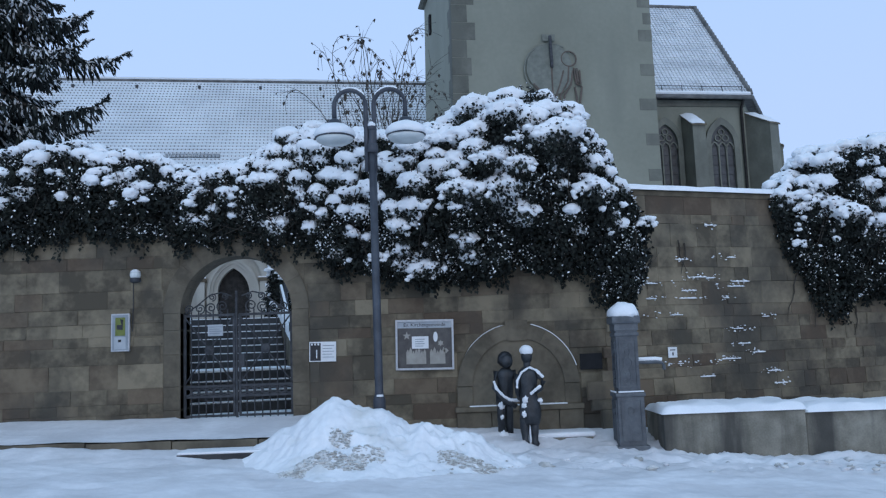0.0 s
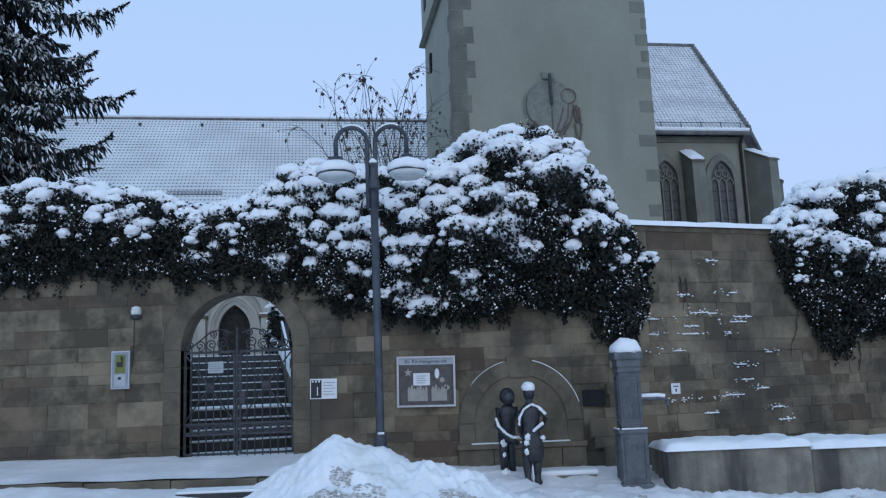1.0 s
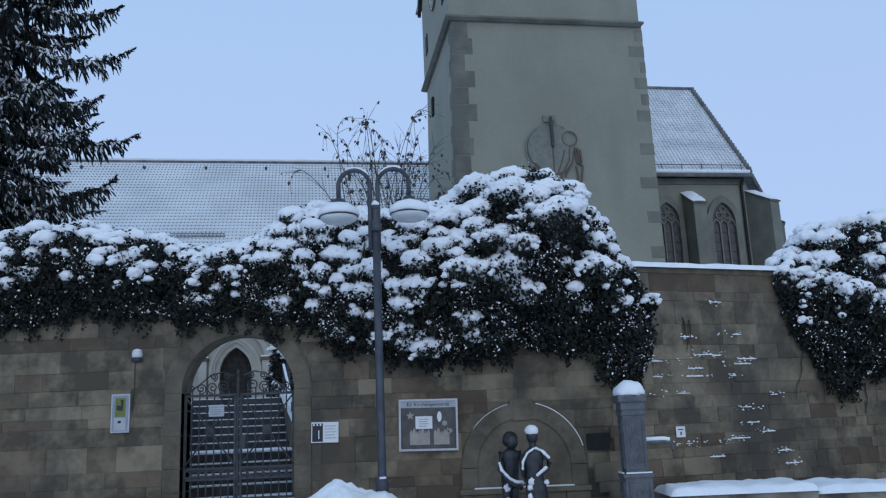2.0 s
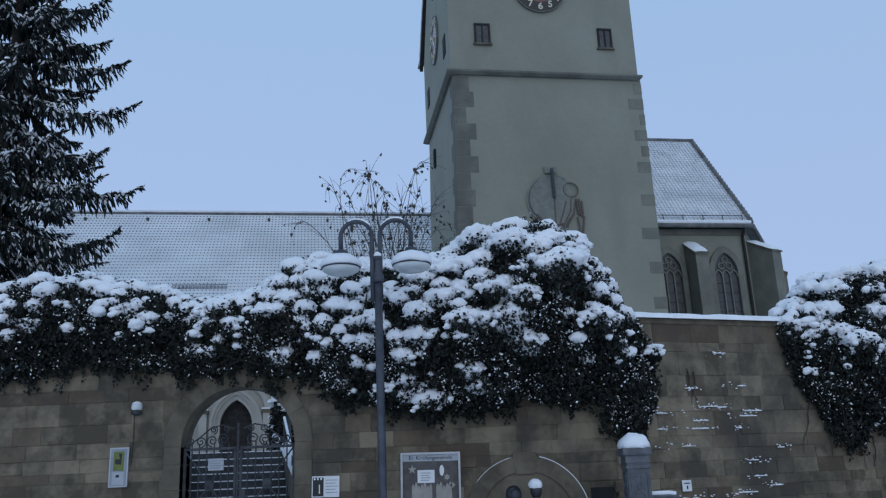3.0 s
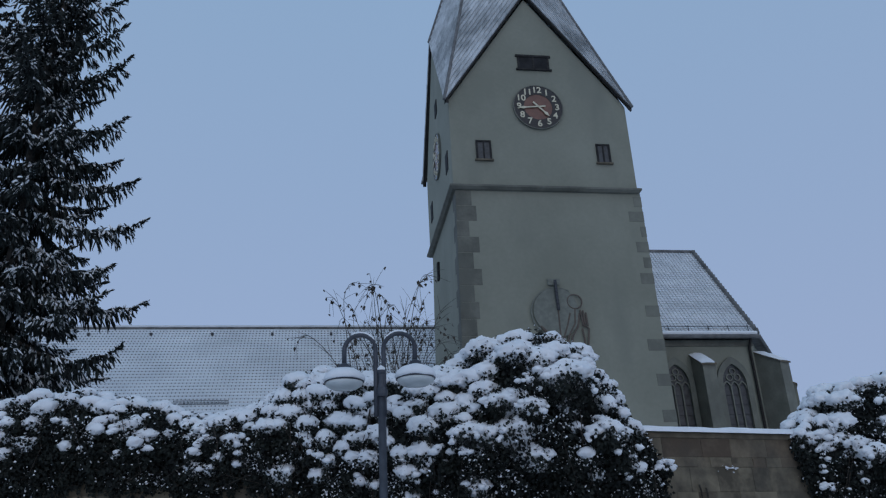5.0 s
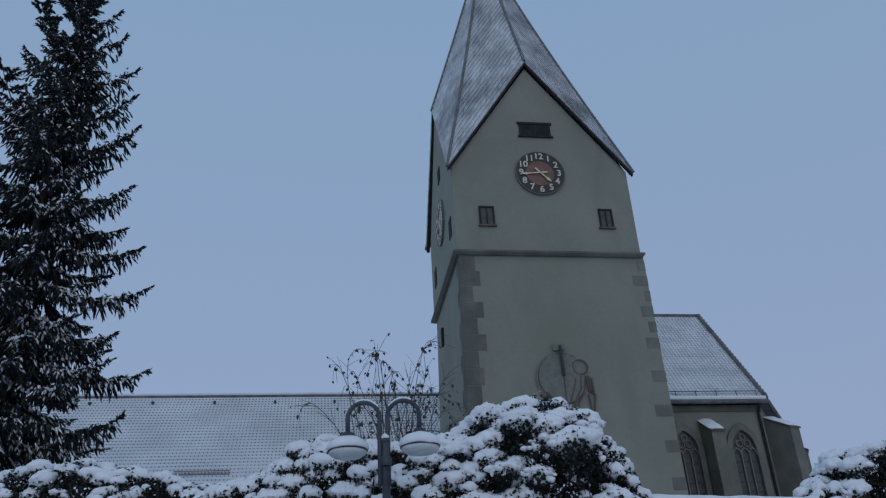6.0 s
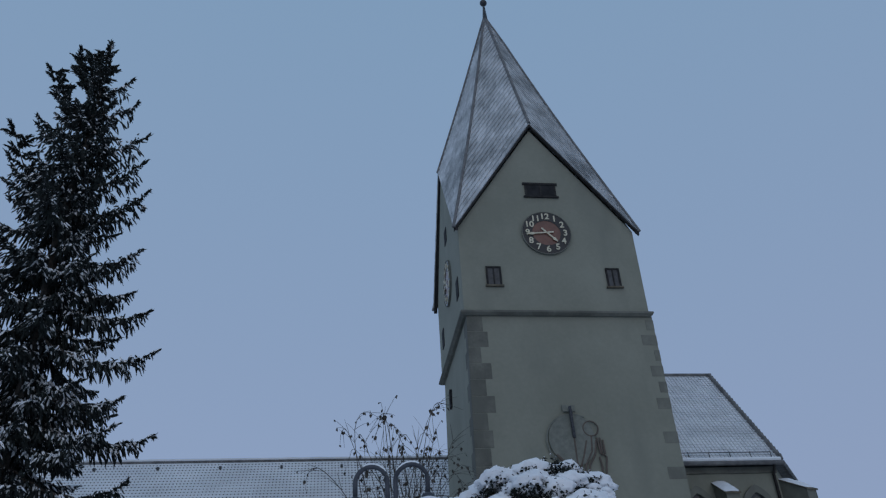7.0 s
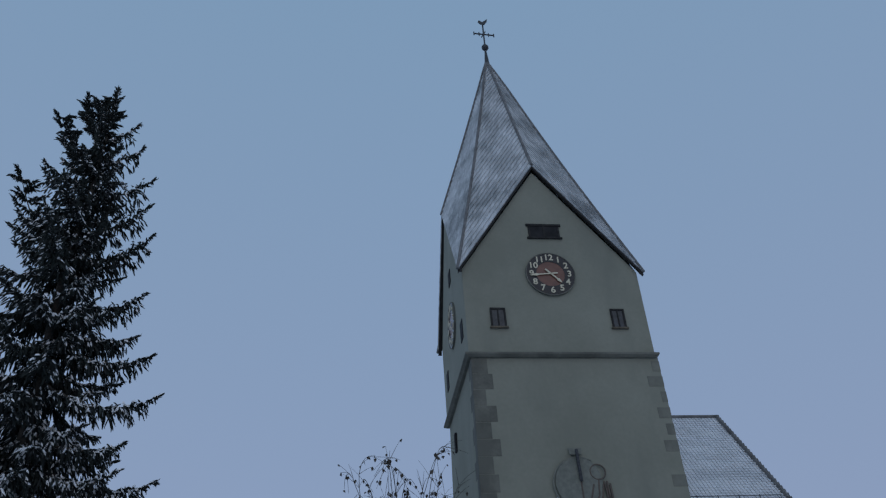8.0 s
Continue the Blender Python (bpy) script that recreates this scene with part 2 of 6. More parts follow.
# ---- ground ----
def ground_z(x, y):
    z = 0.03 - 0.045 * (max(-14.0, min(x, 14.0)) - 3.0)
    z += 0.24 * smooth(11.6, 13.0, y) * smooth(-1.6, -0.2, x) * (1 - smooth(3.0, 4.5, x))
    if y > 13.5 + max(0.0, (x - 2.7) * 0.364):
        ca, sa = math.cos(radians(15)), math.sin(radians(15))
        u, v = (x + 3.25) * ca + (y - 13.75) * sa, -(x + 3.25) * sa + (y - 13.75) * ca
        if abs(u) < 1.5 and v < 7.0:
            return -0.3
        z = 2.36 + 0.02 * (y - 14) if y < 45 else 2.98
    z += 0.09 * smooth(10.5, 11.25, y) * (1 - smooth(-2.4, -1.6, x)) if y < 13.3 else 0.0
    track = 0.05 * fractal(x * 0.9, y * 0.9, 3) + 0.035 * fractal(x * 4, y * 4, 7)
    rough = smooth(9.6, 11.0, y) * (1 - smooth(12.2, 13, y)) * (0.15 + 0.85 * smooth(-2.0, -0.5, x))
    return z + track * 0.6 + rough * (0.07 * fractal(x * 2.2, y * 3, 1) + 0.06 * abs(fractal(x * 6, y * 6, 5)))


def sheet(xs, ys, f):
    bm = bmesh.new()
    rows = [[bm.verts.new((x, y, f(x, y))) for x in xs] for y in ys]
    for a, b in zip(rows, rows[1:]):
        for i in range(len(xs) - 1):
            bm.faces.new((a[i], a[i + 1], b[i + 1], b[i]))
    return bm


def steps_between(*runs):
    out = []
    for a, b, n in runs:
        out += [a + (b - a) * i / n for i in range(n)]
    return out + [runs[-1][1]]


ground = part("ground", sheet(steps_between((-900, -40, 6), (-40, -9, 12), (-9, 9, 260), (9, 40, 12), (40, 900, 6)),
                              steps_between((-900, -30, 5), (-30, 6, 18), (6, 13.3, 150), (13.3, 22, 44), (22, 45, 22), (45, 900, 6)), ground_z), SNOW_STREET, smooth=True)
tagged(ground, "snow-covered street with trodden lumpy snow at its edge", "ground", kind="structure")

# ---- pavement by the gate ----
def terrace_z(x, y):
    return 0.55 + 0.13 * smooth(11.3, 13.2, y) - 0.02 * (x + 4) * 0.5 + 0.012 * fractal(x * 2, y * 2, 9) + 0.045 * smooth(12.75, 13.15, y) * (0.5 + 0.5 * fractal(x * 1.6, 2, 4)) * (0 if -4.2 < x < -2.3 else 1)


def terrace():
    th = thing("pavement", "raised stone pavement before the gate under snow", "pavement", kind="structure")
    xs, ys = steps_between((-14, -7, 8), (-7, -1.4, 70)), steps_between((11.3, 13.24, 30))
    part("snow_cover", sheet(xs, ys, terrace_z), SNOW_STREET, th, "trodden snow", smooth=True)
    x = -14.0
    while x < -1.6:
        w = 1.15
        z = terrace_z(x + w / 2, 11.3)
        part("kerbstone", boxed(x, x + w - 0.012, 11.3, 11.62, z - 0.32, z - 0.012, bevel=0.015), STONE_PALE, th)
        x += w
    part("footing", boxed(-14, -1.4, 11.6, 13.2, -0.3, 0.44), MORTAR, th)
    return th


terrace()
low_step = thing("stone_step", "low stone step half buried in snow", "step")
part("tread", boxed(-3.45, -2.3, 10.85, 11.28, 0.15, 0.40, bevel=0.015), STAIR, low_step)
part("snow_cover", boxed(-3.44, -2.3, 10.856, 11.28, 0.395, 0.43, bevel=0.014), SNOW, low_step, "thin snow")


# ---- retaining wall with the gate arch ----
GX, GW, GS, GR = -3.25, 0.88, 2.33, 0.88   # gate: middle, half width, springing, radius
gate_outline = [(GX - GW, 0)] + arc(GX, GS, GR, 180, 0, 20) + [(GX + GW, 0)]


def wall_main():
    th = thing("wall_south", "weathered sandstone retaining wall with an arched gateway", "wall", kind="structure")
    poly = [(-16, -0.6), (GX - GW, -0.6)] + gate_outline[1:-1] + [(GX + GW, -0.6), (2.72, -0.6), (2.72, 4.0), (-16, 4.0)]
    part("core", prism(poly, 13.212, 13.72), MORTAR, th, "mortar and rubble")
    return th


wall_s = wall_main()
BEND = pose(2.7, 13.2, 0, 0, 0, 20)
wall_e = thing("wall_east", "weathered sandstone wall with snow on its ledges", "wall", BEND, kind="structure")
part("core", boxed(-0.02, 16, 0.012, 0.75, -0.6, 3.98), MORTAR, wall_e, "mortar and rubble")
bm = boxed(-0.05, 16, -0.02, 0.78, 3.98, 4.08, bevel=0.02)
part("coping", bm, MORTAR, wall_e)


# ---- church ----
CH = pose(0.67, 28.6, 0, 0, 0, 9)


def window_leaded(parent, cx, n, z0, w, h, sill=True):
    """A small tower window: frame, mullion, glass and sill, on the face at depth n."""
    bm = bmesh.new()
    for a in ((cx - w / 2, cx - w / 2 + 0.07, z0, z0 + h), (cx + w / 2 - 0.07, cx + w / 2, z0, z0 + h), (cx - w / 2 + 0.07, cx + w / 2 - 0.07, z0 + h - 0.07, z0 + h),
              (cx - 0.025, cx + 0.025, z0, z0 + h - 0.07)):
        box(bm, a[0], a[1], n - 0.05, n + 0.05, a[2], a[3])
    win = part("window", bm, WOOD_DARK, parent, "small dark window")
    part("pane", boxed(cx - w / 2, cx + w / 2, n - 0.012, n + 0.06, z0, z0 + h), GLASS, win)
    if sill:
        part("sill", boxed(cx - w / 2 - 0.06, cx + w / 2 + 0.06, n - 0.1, n + 0.05, z0 - 0.07, z0, bevel=0.01), STONE_PALE, win)
    return win


def clock(parent, m):
    """A round clock on the plane y = 0 of m, one metre and five in radius."""
    face = part("clock", band(arc(0, 0, 1.05, 0, 360, 48), arc(0, 0, 1.015, 0, 360, 48), -0.09, 0.0), QUOIN, parent, "round tower clock with a black ring and pale numerals")
    face.matrix_local = m
    part("dial_ring", band(arc(0, 0, 1.03, 0, 360, 48), arc(0, 0, 0.6, 0, 360, 48), -0.075, 0.0), BLACK, face)
    part("dial", prism(arc(0, 0, 0.62, 0, 360, 40)[:-1], -0.06, 0.0), CLOCK_RED, face)
    for h in range(1, 13):
        a = radians(90 - 30 * h)
        cu = bpy.data.curves.new("numeral", "FONT")
        cu.body, cu.size, cu.extrude, cu.align_x, cu.align_y, cu.offset = str(h), 0.4, 0.01, "CENTER", "CENTER", 0.008
        ob = new("numeral_text", cu)
        me = bpy.data.meshes.new_from_object(ob.evaluated_get(bpy.context.evaluated_depsgraph_get()))
        bpy.data.objects.remove(ob)
        me.materials.clear()
        me.materials.append(GOLD)
        o = new("numeral", me)
        o.parent = face
        o.matrix_local = pose(0.8 * math.cos(a), -0.088, 0.8 * math.sin(a), 90, 0, 0)

    def hand_shape(length, w, ang):
        d, s = Vector((math.sin(radians(ang)), 0, math.cos(radians(ang)))), Vector((math.cos(radians(ang)), 0, -math.sin(radians(ang))))
        pts = [d * -0.3 + s * w, d * -0.3 - s * w, d * 0.55 * length - s * w * 0.8, d * 0.7 * length - s * w * 2, d * length, d * 0.7 * length + s * w * 2, d * 0.55 * length + s * w * 0.8]
        return prism([(p.x, p.z) for p in pts], -0.13, -0.11)
    part("hour_pointer", hand_shape(0.62, 0.035, 136), GOLD, face)
    part("minute_pointer", hand_shape(0.9, 0.03, 264), GOLD, face)
    return face


W = 7.5
tower = thing("church_tower", "grey plastered church tower with four gables and a snowy spire", "tower", CH @ Matrix.Diagonal((1, 0.92, 1, 1)))


def tower_parts():
    # lower shaft, a little battered
    z0, z1 = 1.0, 16.56
    v = []
    for z, i in ((z0, -0.14), (z1, 0.12)):
        v += [(i, i, z), (W + 0.1, i, z), (W + 0.1, W - i, z), (i, W - i, z)]
    part("shaft", solid(v, [(0, 1, 2, 3), (4, 5, 6, 7), (0, 1, 5, 4), (1, 2, 6, 5), (2, 3, 7, 6), (3, 0, 4, 7)]), PLASTER, tower, "smooth grey render")
    # string course with a sloping top
    bm = bmesh.new()
    prof = [(0.0, 16.48), (-0.13, 16.56), (-0.13, 16.63), (0.05, 16.73)]
    loops = []
    for o, z in prof:
        loops.append([bm.verts.new(p) for p in ((o, o, z), (W - o, o, z), (W - o, W - o, z), (o, W - o, z))])
    for a, b in zip(loops, loops[1:]):
        for i in range(4):
            bm.faces.new((a[i], a[(i + 1) % 4], b[(i + 1) % 4], b[i]))
    bm.faces.new(loops[0][::-1])
    bm.faces.new(loops[-1])
    part("cornice", bm, QUOIN, tower, "dark moulded stone course")
    # belfry storey with gables on all four sides
    zt, za, gu = 20.5, 25.85, 3.6
    bm = bmesh.new()
    prism([(0.02, 16.5), (W - 0.02, 16.5), (W - 0.02, zt), (gu, za), (0.02, zt)], 0.02, W - 0.02, bm)
    part("belfry", bm, PLASTER, tower, "rendered gabled storey")
    side = bmesh.new()
    prism([(0.021, 17), (W - 0.021, 17), (W - 0.021, zt), (W / 2, za), (0.021, zt)], 0.025, W - 0.025, side)
    for q in side.verts:
        q.co = Vector((q.co.y, q.co.x, q.co.z))
    bmesh.ops.recalc_face_normals(side, faces=side.faces)
    part("side_gable", side, PLASTER, tower)
    # spire: eight planes between the tip, the gable tips and the corners
    tip = Vector((3.1, 3.75, 36.9))
    ov = 0.2
    ring = [Vector((-0.16, -ov, zt - 0.1)), Vector((gu, -ov, za + 0.25)), Vector((W + ov, -ov, zt - 0.1)), Vector((W + ov, W / 2, za + 0.25)),
            Vector((W + ov, W + ov, zt - 0.1)), Vector((W / 2, W + ov, za + 0.25)), Vector((-0.16, W + ov, zt - 0.1)), Vector((-0.05, W / 2 + 0.2, za + 0.25))]
    for k in range(8):
        a, b = ring[k], ring[(k + 1) % 8]
        bm = bmesh.new()
        rows, n = [], 34
        for i in range(n + 1):
            t = i / n
            # slight sweep outwards towards the eaves
            def at(e):
                p = e.lerp(tip, t)
                c = Vector((W / 2, W / 2, p.z))
                bulge = -0.12 * math.sin(math.pi * min(1, t * 1.1)) * (1 if e.z < 24 else 0.3)
                d = (p - c)
                return p + (d.normalized() * bulge if d.length > 0.1 else Vector())
            pa, pb = at(a), at(b)
            m = max(1, round((pa - pb).length / 0.28))
            rows.append([pa.lerp(pb, j / m) for j in range(m + 1)])
        verts, faces = [], []
        nrm = (b - a).cross(tip - a).normalized()
        if nrm.dot(a - Vector((W / 2, W / 2, a.z))) < 0:
            nrm = -nrm
        # shingle courses: each row overlaps the one below it
        for i in range(n):
            lo, hi = rows[i], rows[i + 1]
            m = len(lo) - 1
            for j in range(m):
                p, q = lo[j], lo[j + 1]
                r, s = hi[0].lerp(hi[-1], (j + 1) / m), hi[0].lerp(hi[-1], j / m)
                lift = nrm * (0.035 + 0.012 * random.random())
                base = len(verts)
                verts += [p + lift, q + lift, r + nrm * 0.004, s + nrm * 0.004, p - nrm * 0.02, q - nrm * 0.02]
                faces += [(base, base + 1, base + 2, base + 3), (base, base + 4, base + 5, base + 1)]
        raw("spire_roof", verts, faces, TILE_SPIRE, tower)["label"] = "roof plane of snow-dusted tiles"
        bm.free()
        # hips
        hip = [a.lerp(tip, i / 12) for i in range(13)]
        out = []
        for i, p in enumerate(hip):
            t = i / 12
            d = p - Vector((W / 2, W / 2, p.z))
            bulge = -0.12 * math.sin(math.pi * min(1, t * 1.1)) * (1 if a.z < 24 else 0.3)
            out.append(p + (d.normalized() * (bulge + 0.03) if d.length > 0.1 else Vector()))
        part("ridge_tiles", tube(out, 0.075, 6), TILE_DARK, tower)
    # verge boards along the gables, dark to draw the thin shadow lines there
    for k in range(0, 8, 2):
        for a, b in ((ring[k], ring[(k + 1) % 8]), (ring[k], ring[k - 1])):
            c = Vector((W / 2, W / 2, 0))
            nd = ((a + b) / 2 - c)
            nd.z = 0
            ax = Vector((1, 0, 0)) if abs(b.y - a.y) > 1 else Vector((0, 1, 0))
            down = Vector((0, 0, -0.13))
            inward = -(ax * (1 if nd.dot(ax) > 0 else -1)) * 0.16
            a2, b2 = a + Vector((0, 0, -0.02)), b + Vector((0, 0, -0.02))
            v = [a2, b2, b2 + down, a2 + down]
            v += [p + inward for p in v]
            part("verge_shadow_board", solid(v, [(0, 1, 2, 3), (4, 5, 6, 7), (0, 1, 5, 4), (1, 2, 6, 5), (2, 3, 7, 6), (3, 0, 4, 7)]), WOOD_DARK, tower)
    # tip: ball and cross with a weathercock
    part("ball", lathe([(0.03, 0.9), (0.12, 0.95), (0.2, 1.08), (0.2, 1.18), (0.12, 1.32), (0.03, 1.36)], 14, at=tip), BRONZE, tower, smooth=True)
    bm = tube([tip - Vector((0, 0, 0.4)), tip + Vector((0, 0, 0.95))], 0.16, 10, taper=0.05)
    tube([tip + Vector((0, 0, 0.9)), tip + Vector((0.02, 0, 3.1))], 0.045, 8, bm)
    tube([tip + Vector((-0.55, 0, 2.3)), tip + Vector((0.6, 0, 2.2))], 0.045, 6, bm)
    for dx, dz in ((-0.55, 2.3), (0.6, 2.2), (-0.25, 2.27), (0.3, 2.23)):
        tube([tip + Vector((dx, 0, dz - 0.13)), tip + Vector((dx, 0, dz + 0.13))], 0.035, 6, bm)
    tube([tip + Vector((-0.13, 0, 2.0)), tip + Vector((0.13, 0, 2.5))], 0.03, 6, bm)
    part("cross", bm, BRONZE, tower, "iron cross")
    part("weathercock", prism([(tip.x - 0.25, tip.z + 3.3), (tip.x - 0.1, tip.z + 3.12), (tip.x + 0.12, tip.z + 3.1), (tip.x + 0.28, tip.z + 3.35), (tip.x + 0.33, tip.z + 3.6),
                               (tip.x + 0.15, tip.z + 3.42), (tip.x, tip.z + 3.3), (tip.x - 0.12, tip.z + 3.42), (tip.x - 0.2, tip.z + 3.42)], 3.72, 3.78), BRONZE, tower)
    # quoins, flush stones of uneven length on both sides of the front
    for k in range(17):
        z = 5.25 + k * 0.66
        h = 0.66
        i0 = -0.14 + 0.26 * (z - 1) / 15.3
        lw = 0.6 + (0.2 if k % 2 else -0.04) + random.uniform(-0.1, 0.1)
        part("quoin", boxed(i0 - 0.012, i0 + lw, i0 - 0.014, i0 + (0.45 if k % 2 else 0.8), z, z + h - 0.012, bevel=0.02), QUOIN, tower)
        rw = 0.34 + (0.24 if k % 2 else -0.05) + random.uniform(-0.1, 0.1)
        x1 = W + 0.1
        if k % 2 or k > 11:
            part("quoin", boxed(x1 - rw, x1 + 0.012, i0 - 0.012, i0 + 0.2, z + 0.1, z + h - 0.12, bevel=0.008), QUOIN_PALE, tower)
    # openings
    window_leaded(tower, 1.33, 0.0, 17.8, 0.62, 0.86)
    window_leaded(tower, 6.27, 0.0, 17.8, 0.58, 0.86)
    slot = part("belfry_opening", boxed(3.06, 4.42, -0.01, 0.1, 22.2, 22.8), DARK, tower, "dark louvred slot")
    for x in (3.06, 3.7, 4.34):
        part("post", boxed(x, x + 0.08, -0.03, 0.1, 22.2, 22.8), WOOD_DARK, slot)
    part("frame", boxed(2.98, 4.5, -0.05, 0.08, 22.8, 22.9), WOOD_DARK, slot)
    part("sill", boxed(2.98, 4.5, -0.08, 0.08, 22.13, 22.2), WOOD_DARK, slot)
    part("louvre", boxed(3.1, 3.7, 0.0, 0.05, 22.3, 22.42), WOOD_DARK, slot)
    clock(tower, pose(3.73, 0.0, 20.3))
    clock(tower, pose(0.02, 3.6, 19.75, 0, 0, -90))
    for n, z0, h in ((1.2, 17.8, 0.86), (6.2, 17.8, 0.86), (3.5, 21.8, 0.7)):
        bm = boxed(-0.01, 0.1, n - 0.3, n + 0.3, z0, z0 + h)
        part("side_window", bm, DARK, tower, "small dark window")
    # slit below the cornice on the side
    part("side_slit", boxed(-0.0, 0.2, 5.2, 5.5, 14.6, 15.4), DARK, tower)
    # sgraffito sundial: shapes cut into the plaster
    y = -0.055
    def line(pts, r, mat, nm="sgraffito_line"):
        bm = tube([(x, y + 0.012, z) for x, z in pts], r, 5)
        part(nm, bm, mat, tower)
    part("sgraffito_patch", prism([(2.75 + 0.95 + 0.98 * math.cos(t) * (1.0 if math.cos(t) < 0 else 0.75), 11.45 + 0.95 * math.sin(t)) for t in (2 * math.pi * i / 40 for i in range(40))], y, y + 0.03), GREY_LINE, tower, "shaded disc of the mural sundial")
    line(arc(3.65, 11.4, 1.0, 60, 225, 20), 0.03, GREY_LINE)
    line(arc(4.32, 11.85, 0.28, 0, 360, 20), 0.03, OCHRE_LINE)
    part("sgraffito_patch", prism([(3.35, 12.75), (3.85, 12.75), (3.82, 12.5), (3.38, 12.5)], y - 0.004, y + 0.03), GREY_LINE, tower)
    bm = tube([(3.62, y - 0.12, 12.65), (3.66, y - 0.06, 11.5)], 0.06, 8)
    part("gnomon", bm, IRON, tower, "dark iron sundial rod")
    for pts in (((4.3, 11.55), (4.25, 11.0), (3.95, 10.5), (3.85, 9.9)), ((4.1, 11.4), (3.95, 10.9), (3.75, 10.4), (3.72, 9.9)), ((4.45, 11.4), (4.35, 10.9), (4.1, 10.5), (4.0, 9.9)),
                ((2.95, 10.9), (3.25, 10.6), (3.55, 10.4), (3.6, 9.9)), ((3.0, 10.8), (3.3, 10.5), (3.45, 10.2), (3.5, 9.9)),
                ((4.5, 11.5), (4.56, 10.95)), ((4.6, 11.5), (4.63, 10.95)), ((4.7, 11.42), (4.72, 10.9)), ((4.52, 10.95), (4.76, 10.8), (4.66, 10.2)), ((4.5, 10.8), (4.55, 10.4), (4.5, 9.9)), ((3.66, 11.5), (3.66, 9.9))):
        line(pts, 0.038, OCHRE_LINE)


tower_parts()


def tiled_slope(name, a, b, c, d, cols, rows, mat, parent, lift=0.05):
    """Overlapping tiles on the slope a-b (eave) to d-c (ridge)."""
    a, b, c, d = (Vector(p) for p in (a, b, c, d))
    nrm = (b - a).cross(d - a).normalized()
    if nrm.z < 0:
        nrm = -nrm
    verts, faces = [], []
    for i in range(rows):
        t0, t1 = i / rows, (i + 1.25) / rows
        for j in range(cols):
            s0, s1 = (j + 0.06) / cols, (j + 0.94) / cols
            def at(s, t):
                return a.lerp(b, s).lerp(d.lerp(c, s), min(t, 1.0))
            sm = (s0 + s1) / 2
            h = lift * (0.85 + 0.3 * random.random())
            base = len(verts)
            verts += [at(s0, t0) + nrm * h, at(sm, t0) + nrm * h * 1.5, at(s1, t0) + nrm * h, at(s1, t1), at(sm, t1) + nrm * 0.012, at(s0, t1), at(s0, t0), at(s1, t0)]
            faces += [(base, base + 1, base + 4, base + 5), (base + 1, base + 2, base + 3, base + 4), (base, base + 6, base + 7, base + 2, base + 1)]
    ob = raw(name, verts, faces, mat, parent)
    ob["kind"] = "stuff"
    return ob


nave = thing("church_nave", "church nave with a broad snow-covered tile roof", "church", CH)
ROOF_UNDER = material("roof boarding", (0.09, 0.1, 0.12), (0.16, 0.17, 0.2), 2.0, 0.9, 0.3)


